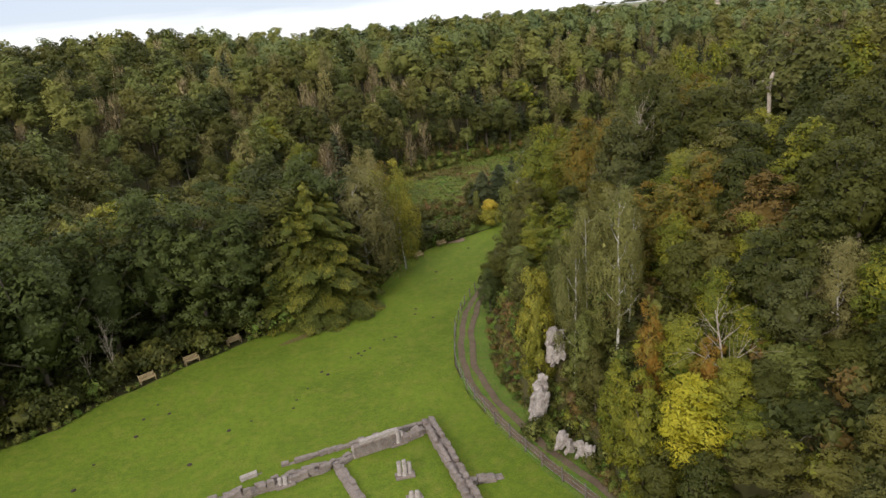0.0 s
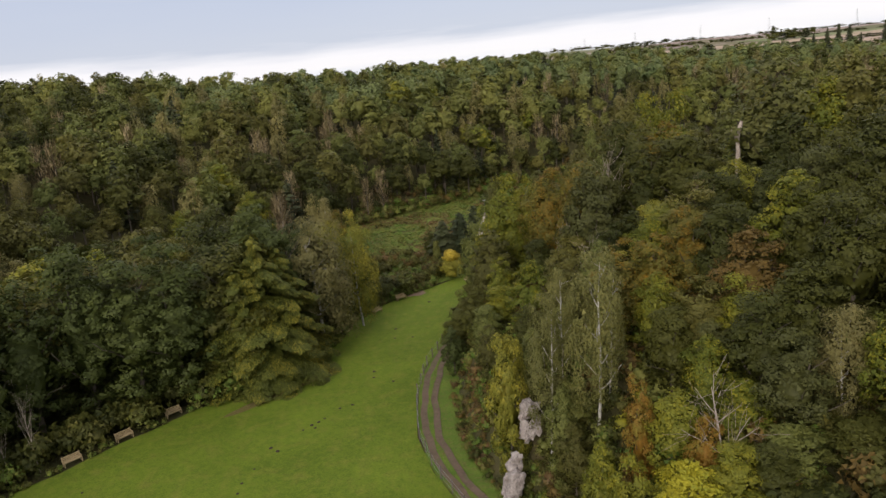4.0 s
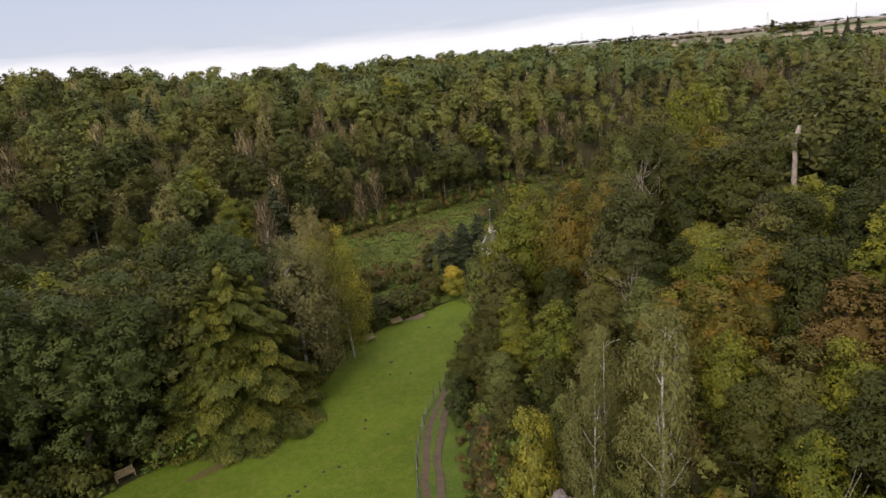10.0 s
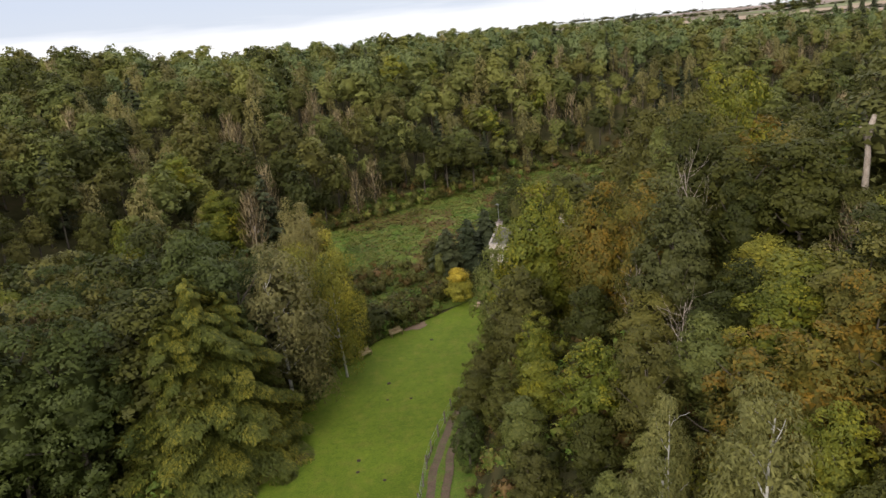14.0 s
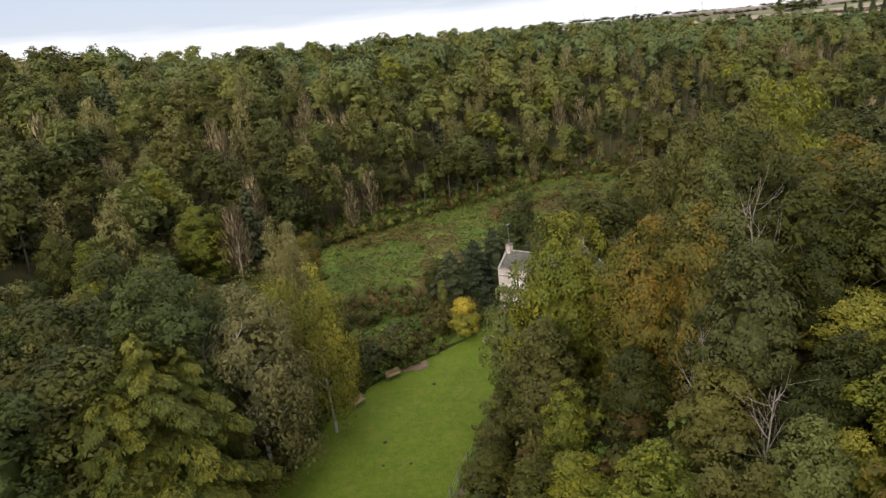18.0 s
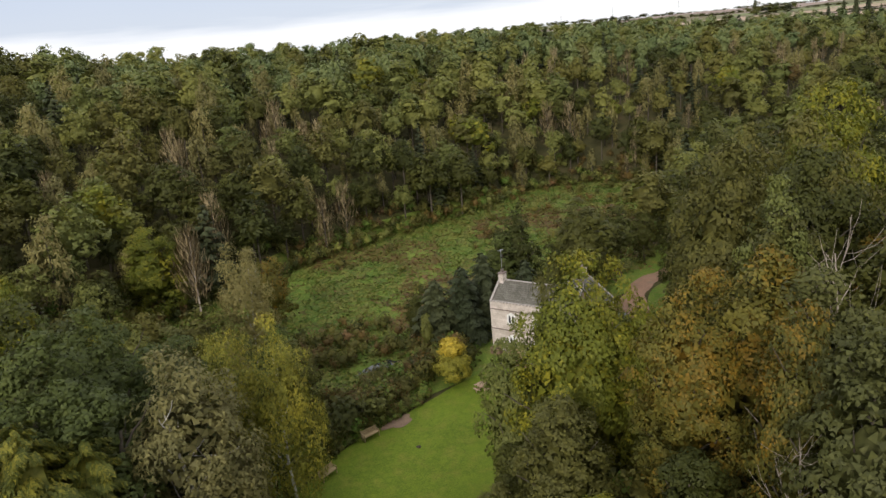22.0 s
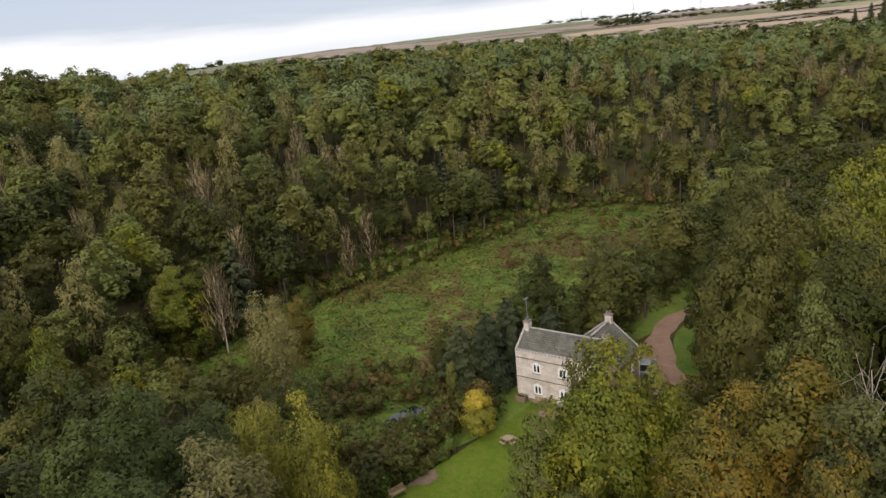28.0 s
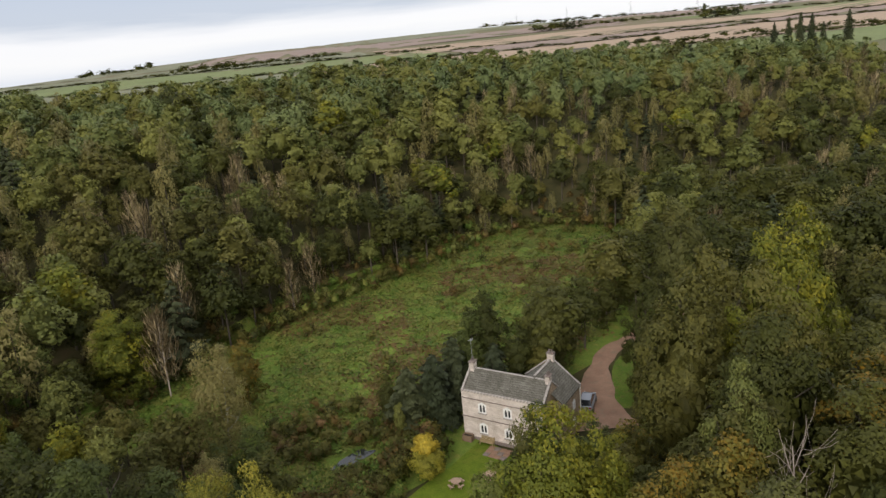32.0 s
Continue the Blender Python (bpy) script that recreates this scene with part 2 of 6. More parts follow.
LAWN = grass_material("lawn_mown", (0.080, 0.118, 0.010), (0.110, 0.155, 0.014), (0.150, 0.148, 0.028), 0.13)
ROUGH = grass_material("rough_grass", (0.080, 0.135, 0.020), (0.140, 0.190, 0.034), (0.23, 0.17, 0.055), 0.12, 0.09, 0.9)
# browned, worn grass that also carries the larch's shade in its colour
WORN_SHADED = grass_material("worn_shaded_grass", (0.095, 0.085, 0.025), (0.125, 0.105, 0.032), (0.16, 0.12, 0.06), 0.2, 0.3, 0.7)
VERGE = grass_material("verge_grass", (0.060, 0.115, 0.015), (0.115, 0.165, 0.026), (0.14, 0.10, 0.045), 0.16, 0.3, 0.8)
DIRT = surface("track_dirt", (0.075, 0.050, 0.032), (0.150, 0.105, 0.070), 0.9, bump=0.4, stain=(0.08, 0.10, 0.03))
GRAVEL = surface("drive_gravel_pink", (0.19, 0.110, 0.070), (0.33, 0.205, 0.140), 0.6, bump=0.3, stain=(0.20, 0.15, 0.10), fine=20)
BARE = surface("bare_earth", (0.13, 0.085, 0.055), (0.24, 0.165, 0.11), 1.2, bump=0.3)


def ground_material():
    """Leaf litter and moss under the trees, a patchwork of fields on the plateau behind."""
    m, n, l, b = material("ground_litter_and_fields", 0.95, 0.1)
    co = n.new("ShaderNodeTexCoord")
    sep = n.new("ShaderNodeSeparateXYZ")
    l.new(co.outputs["Object"], sep.inputs[0])
    litter = ramp_of(n, l, noise_of(n, l, 0.35, 6), [(0.3, (0.028, 0.030, 0.012)), (0.55, (0.060, 0.055, 0.022)), (0.75, (0.085, 0.060, 0.032))])
    field = ramp_of(n, l, noise_of(n, l, 0.004, 4), [(0.35, (0.11, 0.12, 0.055)), (0.55, (0.17, 0.15, 0.09)), (0.7, (0.20, 0.16, 0.11))])
    edge = math_of(n, l, "ADD", sep.outputs["Y"], math_of(n, l, "MULTIPLY", noise_of(n, l, 0.02, 2), 60.0))
    col = mix_of(n, l, math_of(n, l, "MULTIPLY", math_of(n, l, "SUBTRACT", edge, 345.0), 0.1, True), litter, field)
    l.new(col, b.inputs["Base Color"])
    bump_of(n, l, b, noise_of(n, l, 2.0, 5), 0.5, 0.15)
    return m


# ---- the lie of the land ----
def smooth(v, a, b):
    t = np.clip((v - a) / (b - a), 0, 1)
    return t * t * (3 - 2 * t)


# foot of the far wooded slope and foot of the bank beside the track, each as a line that the hill lies to the left or right of
FOOT_FAR = [(-300, -60), (-62, 58), (-47, 88), (-40, 115), (-31, 134), (-23, 146), (-13, 156), (0, 168), (17, 181), (29, 194), (46, 197), (60, 186), (90, 190), (400, 330)]
FOOT_BANK = [(60, -60), (16, 20), (10, 38), (7.5, 45), (4.6, 52), (2.6, 60), (2.4, 70), (4.0, 80), (8.5, 90), (16, 97), (26, 104), (38, 115), (52, 131), (80, 155), (400, 300)]


def beyond(x, y, line):
    """Distance from the line, positive on its left as one goes along it."""
    best, sign = np.full(x.shape, 1e9), np.zeros(x.shape)
    for (ax, ay), (bx, by) in zip(line, line[1:]):
        dx, dy = bx - ax, by - ay
        t = np.clip(((x - ax) * dx + (y - ay) * dy) / (dx * dx + dy * dy), 0, 1)
        ox, oy = x - ax - t * dx, y - ay - t * dy
        d = np.hypot(ox, oy)
        near = d < best
        best, sign = np.where(near, d, best), np.where(near, np.sign(dx * (y - ay) - dy * (x - ax)), sign)
    return best * sign


def wave(x, y, size, seed):
    a = seed * 1.7
    return (np.sin(x / size + a) * np.cos(y / size * 1.3 - a) + 0.5 * np.sin((x + y) / size * 2.1 + 2 * a)) / 1.5


def land(x, y):
    x, y = np.asarray(x, float), np.asarray(y, float)
    far, bank = beyond(x, y, FOOT_FAR), -beyond(x, y, FOOT_BANK)
    f, b = np.maximum(far, 0), np.maximum(bank, 0)
    z = 25.0 * (1 - np.exp(-f / 30.0)) + 1.2 * smooth(f, 4, 25) * wave(x, y, 14, 1)
    cliff = 4.6 * smooth(b, 0.3, 3.2) * (1 - smooth(y, 74, 92))
    hill = (cliff + 21.0 * (1 - np.exp(-b / 46.0)) + 0.8 * smooth(b, 4, 20) * wave(x, y, 11, 2)) * (1 - 0.75 * smooth(y, 150, 240))
    z = z + np.minimum(hill, 27.0 - np.minimum(z, 25.0) * 0.9)
    z = z + 5.0 * np.exp(-(((x + 105) / 55.0) ** 2 + ((y - 225) / 60.0) ** 2)) + 2.4 * np.exp(-(((x - 40) / 75.0) ** 2 + ((y - 285) / 45.0) ** 2))
    z = z + 1.4 * smooth(y, 108, 150) * (1 - smooth(f, 0, 12)) + 0.10 * wave(x, y, 7, 3)
    out = smooth(y + 0.35 * x, 520, 3300)
    z = z + out * (62 + 8 * wave(x, y, 520, 4)) * smooth(x, -1500, -200) + 2.5 * smooth(y, 400, 700) * wave(x, y, 190, 5)
    return z - 30.0 * smooth(-x, 700, 2600) * smooth(y, 300, 1500)


def land_at(x, y):
    return float(land(np.array([x]), np.array([y]))[0])


def mesh_of(name, verts, faces, mats, index=None, shade=False):
    """A mesh from arrays: faces are rows of one corner count."""
    me = bpy.data.meshes.new(name)
    verts, faces = np.asarray(verts, np.float32), np.asarray(faces, np.int32)
    k = faces.shape[1]
    me.vertices.add(len(verts))
    me.vertices.foreach_set("co", verts.ravel())
    me.loops.add(faces.size)
    me.loops.foreach_set("vertex_index", faces.ravel())
    me.polygons.add(len(faces))
    me.polygons.foreach_set("loop_start", np.arange(0, faces.size, k, dtype=np.int32))
    if index is not None:
        me.polygons.foreach_set("material_index", np.asarray(index, np.int32))
    for m in mats:
        me.materials.append(m)
    me.update(calc_edges=True)
    if shade:
        me.polygons.foreach_set("use_smooth", np.ones(len(faces), bool))
    return me


def grid_faces(rows, cols):
    a = (np.arange(rows - 1)[:, None] * cols + np.arange(cols - 1)[None, :]).ravel()
    return np.stack([a, a + 1, a + cols + 1, a + cols], 1)


def axis_lines(lo, hi, fine_lo, fine_hi, step, grow=1.18):
    inner = list(np.arange(fine_lo, fine_hi + 0.01, step))
    up, s = [], step
    while (up[-1] if up else fine_hi) < hi:
        s *= grow
        up.append((up[-1] if up else fine_hi) + s)
    down, s = [], step
    while (down[-1] if down else fine_lo) > lo:
        s *= grow
        down.append((down[-1] if down else fine_lo) - s)
    return np.array(down[::-1] + inner + up)


gx, gy = axis_lines(-4200, 4200, -75, 75, 1.25), axis_lines(-900, 4500, 20, 215, 1.25)
GX, GY = np.meshgrid(gx, gy)
ground = new("ground", mesh_of("ground", np.stack([GX.ravel(), GY.ravel(), land(GX, GY).ravel()], 1), grid_faces(len(gy), len(gx)), [ground_material()], shade=True))
tagged(ground, "wooded valley floor and slopes with fields on the plateau beyond", "ground", kind="structure")


# ---- meadow, track, drive, clearing: strips between two edges ----
MEADOW_L = [(-60, -78), (25, -52), (40, -47), (53, -41), (56, -37.5), (60.4, -35.4), (63, -32.8), (67, -29.4), (73, -24.2), (75.7, -18.5), (80.3, -14.2), (88.7, -10.6), (95.5, -9.3), (100, -6.6), (103.5, -3.8), (106.3, 0), (109.4, 3.6), (112.5, 7), (116, 8.6)]
MEADOW_R = [(-60, 56), (20, 15.2), (25, 14), (40, 6.6), (44, 4.2), (50, 1.4), (56, -0.7), (62, -1.8), (70, -1.7), (77, -0.6), (84, 1.7), (88, 3.4), (95, 7), (102, 11), (108, 14.5), (113, 14), (116, 12.2)]


def edge_x(line, y):
    ys, xs = zip(*line)
    return np.interp(y, ys, xs)


def drape(name, points, mats, lift=0.05, label="", category="", kind="structure", crown=0.0):
    """A sheet over the land from rows of points (rows, cols, 2)."""
    p = np.asarray(points, float)
    r, c, _ = p.shape
    z = land(p[..., 0], p[..., 1]) + lift + crown * np.sin(np.linspace(0, math.pi, c))[None, :]
    ob = new(name, mesh_of(name, np.concatenate([p, z[..., None]], 2).reshape(-1, 3), grid_faces(r, c), mats, shade=True))
    return tagged(ob, label, category, kind=kind)


ys = np.arange(-60, 116.01, 0.5)
lefts, rights = edge_x(MEADOW_L, ys) + 0.25 * wave(ys, ys * 0, 1.1, 6), edge_x(MEADOW_R, ys)
across = np.linspace(0, 1, 61)
meadow = drape("meadow", np.stack([lefts[:, None] * (1 - across) + rights[:, None] * across, np.repeat(ys[:, None], 61, 1)], 2), [LAWN], 0.09,
               "closely mown green meadow along the valley floor", "meadow")


def ribbon(name, line, width, mats, lift, label, category, step=0.8, cols=7, wobble=0.12):
    """A draped strip along a line of points."""
    p = np.array(line, float)
    d = np.r_[0, np.cumsum(np.hypot(*np.diff(p, axis=0).T))]
    s = np.arange(0, d[-1], step)
    x, y = np.interp(s, d, p[:, 0]), np.interp(s, d, p[:, 1])
    for _ in range(6):
        x[1:-1], y[1:-1] = (x[:-2] + 2 * x[1:-1] + x[2:]) / 4, (y[:-2] + 2 * y[1:-1] + y[2:]) / 4
    tx, ty = np.gradient(x), np.gradient(y)
    k = np.hypot(tx, ty)
    nx, ny = ty / k, -tx / k
    w = (np.interp(s, d, np.broadcast_to(width, len(p))) / 2)[:, None] * np.linspace(-1, 1, cols)[None, :]
    w = w + wobble * wave(s, s * 0, 1.3, 2)[:, None] * np.sign(np.linspace(-1, 1, cols))[None, :]
    return drape(name, np.stack([x[:, None] + nx[:, None] * w, y[:, None] + ny[:, None] * w], 2), mats, lift, label, category)


TRACK = [(11.0, 33.6), (7.9, 40), (5.4, 44.2), (2.7, 50), (0.6, 56), (-0.5, 62), (-0.4, 70), (0.7, 77), (3.0, 84), (5.2, 89), (9, 95)]
verge = ribbon("verge", [(x + 0.9, y) for x, y in TRACK], 4.2, [VERGE], 0.10, "rough grass verge beside the dirt track", "verge")
track = ribbon("track", TRACK, 1.7, [DIRT], 0.16, "curving brown dirt track beside the fence", "track")
strip = ribbon("track_grass_strip", TRACK, 0.42, [VERGE], 0.19, "thin grass strip between the wheel ruts", "grass strip", cols=3)
DRIVE = [(25.0, 114.5), (25.4, 118), (26.6, 122), (28.6, 127), (31.8, 131.5), (36, 134.2), (42, 136.8), (52, 139)]
drive = ribbon("drive", DRIVE, [6.5, 5.4, 4.0, 2.8, 2.2, 2.0, 1.9, 1.9], [GRAVEL], 0.15, "curved pinkish gravel drive leading to the house", "drive", wobble=0.28)
drive_lawn = ribbon("drive_lawn", [(30.6, 117), (32.6, 122), (34.6, 127), (39.5, 131)], [6.5, 8.0, 7.0, 4], [VERGE], 0.125, "mown grass beside the gravel drive", "lawn")
C_LEFT = [(108, -7), (114, -10.5), (119, -15), (124, -21.5), (129, -27), (134, -30.5), (143, -23.5), (153, -14.5), (166, -3), (173, 7), (180, 16), (190, 26), (196, 40)]
C_RIGHT = [(108, -4), (112, 3), (118, 9), (132, 27), (143, 35), (153, 42), (166, 50), (173, 54), (180, 56), (190, 52), (196, 47)]
ys = np.arange(108, 196, 0.9)
l_c, r_c = edge_x(C_LEFT, ys) - 5, edge_x(C_RIGHT, ys) + 4 + 9 * np.exp(-((ys - 140) / 9.0) ** 2)
clearing = drape("clearing", np.stack([l_c[:, None] * (1 - across) + r_c[:, None] * across, np.repeat(ys[:, None], 61, 1)], 2), [ROUGH], 0.10,
                 "overgrown boggy clearing of rank grass and dying bracken", "clearing")

# ---- fields on the plateau ----
STUBBLE = surface("field_stubble", (0.30, 0.215, 0.145), (0.38, 0.285, 0.195), 0.012, bump=0.1, fine=30)
PASTURE = surface("field_pasture", (0.12, 0.15, 0.05), (0.17, 0.20, 0.07), 0.012, bump=0.1, fine=30)
PLOUGH = surface("field_plough", (0.20, 0.15, 0.12), (0.28, 0.21, 0.17), 0.012, bump=0.1, fine=30)
DULL = surface("field_dull_green", (0.14, 0.15, 0.085), (0.20, 0.20, 0.12), 0.012, bump=0.1, fine=30)
for x0, x1, y0, y1, skew, mat, label in (
        (-85, -18, 352, 408, 8, STUBBLE, "small pale stubble field beyond the wood"), (-300, 90, 415, 640, 50, PASTURE, "green pasture on the plateau"),
        (100, 640, 400, 560, 60, PASTURE, "bright green pasture behind the wood"), (-20, 820, 575, 900, 40, STUBBLE, "broad pale stubble field on the plateau"),
        (-460, -30, 650, 880, 30, DULL, "dull green field on the plateau"), (-700, 160, 900, 1210, 40, PASTURE, "long green field on the plateau"),
        (180, 1100, 915, 1120, 20, PLOUGH, "brown ploughed strip on the plateau"), (90, 1400, 1135, 1500, 30, STUBBLE, "wide pale stubble field below the skyline"),
        (-800, 70, 1240, 1600, 20, DULL, "grey-green field below the skyline"), (820, 1900, 1330, 1720, -90, PASTURE, "sloping green field below the skyline"),
        (-300, 780, 1640, 2250, 60, PLOUGH, "distant brown field on the skyline"), (800, 2000, 1740, 2300, -60, PLOUGH, "distant brown field on the skyline"),
        (0, 1500, 2280, 2900, 0, DULL, "distant grey-green field on the skyline"), (-1300, -320, 1640, 2300, 30, DULL, "distant grey-green field near the coast")):
    u, v = np.meshgrid(np.linspace(0, 1, 25), np.linspace(0, 1, 17))
    drape("field", np.stack([x0 + (x1 - x0) * u, y0 + (y1 - y0) * v + skew * (u - 0.5)], 2), [mat], 0.6, label, "field")


# ---- building blocks for plants ----
def part(name, me, parent, label=""):
    ob = new(name, me)
    ob.parent = parent
    return tagged(ob, label)


def cards(c, nrm, size, rng, aspect=0.62, fold=0.25, soft=None, way=None):
    """Leaf-shaped folded facets at the centres c, facing nrm: vertices, quads, and the soft normals of the bough that they cover."""
    k = len(c)
    nrm = nrm / (np.linalg.norm(nrm, axis=1, keepdims=True) + 1e-9)
    a = np.cross(nrm, rng.normal(size=(k, 3))) if way is None else way - nrm * (way * nrm).sum(1, keepdims=True)
    a /= np.linalg.norm(a, axis=1, keepdims=True) + 1e-9
    b = np.cross(nrm, a)
    s = np.asarray(size)[:, None]
    w = b * s * aspect * 0.55
    v = np.stack([c - a * s * 0.45 - w, c + a * s * 0.75 - nrm * s * fold, c - a * s * 0.45 + w], 1)
    soft = nrm if soft is None else soft / (np.linalg.norm(soft, axis=1, keepdims=True) + 1e-9)
    return v.reshape(-1, 3), np.arange(3 * k).reshape(-1, 3), np.repeat(soft, 3, 0)


def sphere_dirs(k, rng, up=0.25):
    d = rng.normal(size=(k, 3))
    d[:, 2] += up
    return d / np.linalg.norm(d, axis=1, keepdims=True)


def tube(path, radii, sides=6):
    path = np.asarray(path, float)
    t = np.gradient(path, axis=0)
    t /= np.linalg.norm(t, axis=1, keepdims=True) + 1e-9
    ref = np.where(np.abs(t[:, 2:]) > 0.9, [[1.0, 0, 0]], [[0, 0, 1.0]])
    a = np.cross(t, ref)
    a /= np.linalg.norm(a, axis=1, keepdims=True) + 1e-9
    b = np.cross(t, a)
    ang = np.arange(sides) * 2 * math.pi / sides
    v = path[:, None] + (a[:, None] * np.cos(ang)[None, :, None] + b[:, None] * np.sin(ang)[None, :, None]) * np.asarray(radii)[:, None, None]
    k = len(path)
    i, j = np.meshgrid(np.arange(k - 1), np.arange(sides), indexing="ij")
    f = np.stack([i * sides + j, i * sides + (j + 1) % sides, (i + 1) * sides + (j + 1) % sides, (i + 1) * sides + j], -1).reshape(-1, 4)
    return v.reshape(-1, 3), f


def joined(pieces):
    vs, fs, ns, k = [], [], [], 0
    for v, f, *nn in pieces:
        vs.append(v)
        fs.append(f + k)
        ns.extend(nn)
        k += len(v)
    return (np.concatenate(vs), np.concatenate(fs), np.concatenate(ns)) if ns else (np.concatenate(vs), np.concatenate(fs))


def leafy(name, made, mats, index=None):
    """A mesh of foliage whose facets are shaded by the soft normals of their boughs."""
    v, f, nn = made
    me = mesh_of(name, v, f, mats, index, shade=True)
    me.normals_split_custom_set_from_vertices(nn.astype(np.float32))
    return me


def limb(start, way, length, radius, rng, bend=0.25, rise=0.1, steps=6):
    p, d, out = np.array(start, float), np.array(way, float) / np.linalg.norm(way), []
    for k in range(steps):
        out.append(p.copy())
        d = d + rng.normal(size=3) * bend * 0.4 + np.array([0, 0, rise])
        d /= np.linalg.norm(d)
        p = p + d * length / (steps - 1)
    return np.array(out), np.linspace(radius, radius * 0.25, steps)


def skeleton_of(height, rng, spread=0.55, limbs=7, first=0.3, radius=0.18, twigs=0, lean=0.05, rise=0.10):
    """Trunk with limbs, and twigs on the limbs: tubes."""
    trunk, tr = limb((0, 0, -0.4), (rng.normal() * lean, rng.normal() * lean, 1), height * 0.92, radius, rng, 0.10, 0.05, 8)
    out = [tube(trunk, tr, 7)]
    for k in range(limbs):
        s = first + (0.95 - first) * (k + rng.random() * 0.6) / limbs
        at = np.array([np.interp(s, np.linspace(0, 1, 8), trunk[:, i]) for i in range(3)])
        ang = k * 2.4 + rng.random()
        way = np.array([math.cos(ang), math.sin(ang), 0.35 + 0.8 * s])
        p, r = limb(at, way, height * spread * (1.05 - 0.7 * s), radius * 0.5 * (1.1 - 0.6 * s), rng, 0.28, rise)
        out.append(tube(p, r, 5))
        for q in range(twigs):
            i = 1 + int(rng.random() * 4)
            tw, rr = limb(p[i], (p[i] - p[i - 1]) + rng.normal(size=3) * 0.45, height * spread * 0.42 * (0.5 + rng.random()), r[i] * 0.55, rng, 0.35, rise, 5)
            out.append(tube(tw, np.maximum(rr, 0.012), 3))
    return joined(out)


def ball(cuts):
    """A unit ball of 12 or 42 points."""
    g = (1 + math.sqrt(5)) / 2
    v = [(-1, g, 0), (1, g, 0), (-1, -g, 0), (1, -g, 0), (0, -1, g), (0, 1, g), (0, -1, -g), (0, 1, -g), (g, 0, -1), (g, 0, 1), (-g, 0, -1), (-g, 0, 1)]
    v = [np.array(p) / math.hypot(1, g) for p in v]
    f = [(i, j, k) for i, j, k in itertools.combinations(range(12), 3) if max(np.linalg.norm(v[i] - v[j]), np.linalg.norm(v[j] - v[k]), np.linalg.norm(v[i] - v[k])) < 1.1]
    f = [t if np.dot(np.cross(v[t[1]] - v[t[0]], v[t[2]] - v[t[0]]), v[t[0]]) > 0 else t[::-1] for t in f]
    if cuts:
        mids, split = {}, []
        for t in f:
            m = []
            for a, b in ((t[0], t[1]), (t[1], t[2]), (t[2], t[0])):
                key = (min(a, b), max(a, b))
                if key not in mids:
                    p = v[a] + v[b]
                    v.append(p / np.linalg.norm(p))
                    mids[key] = len(v) - 1
                m.append(mids[key])
            split += [(t[0], m[0], m[2]), (t[1], m[1], m[0]), (t[2], m[2], m[1]), tuple(m)]
        f = split
    return np.array(v), np.array(f)


BALLS = (ball(0), ball(1))


def lumps(c, size, way, rng, fine=1, uneven=0.16, lift=0.3):
    """Uneven rounded bodies of foliage at the centres c: the mass of each bough, under its leaves."""
    bv, bf = BALLS[fine]
    k, m = len(c), len(bv)
    stretch = 1 + uneven * rng.normal(size=(k, m, 1))
    v = c[:, None, :] + bv[None] * stretch * size[:, None, :]
    nn = bv[None] + 0.45 * way[:, None, :] + np.array([0, 0, lift]) + 0.12 * rng.normal(size=(k, m, 3))
    nn /= np.linalg.norm(nn, axis=2, keepdims=True)
    return v.reshape(-1, 3), (bf[None] + (np.arange(k) * m)[:, None, None]).reshape(-1, 3), nn.reshape(-1, 3)


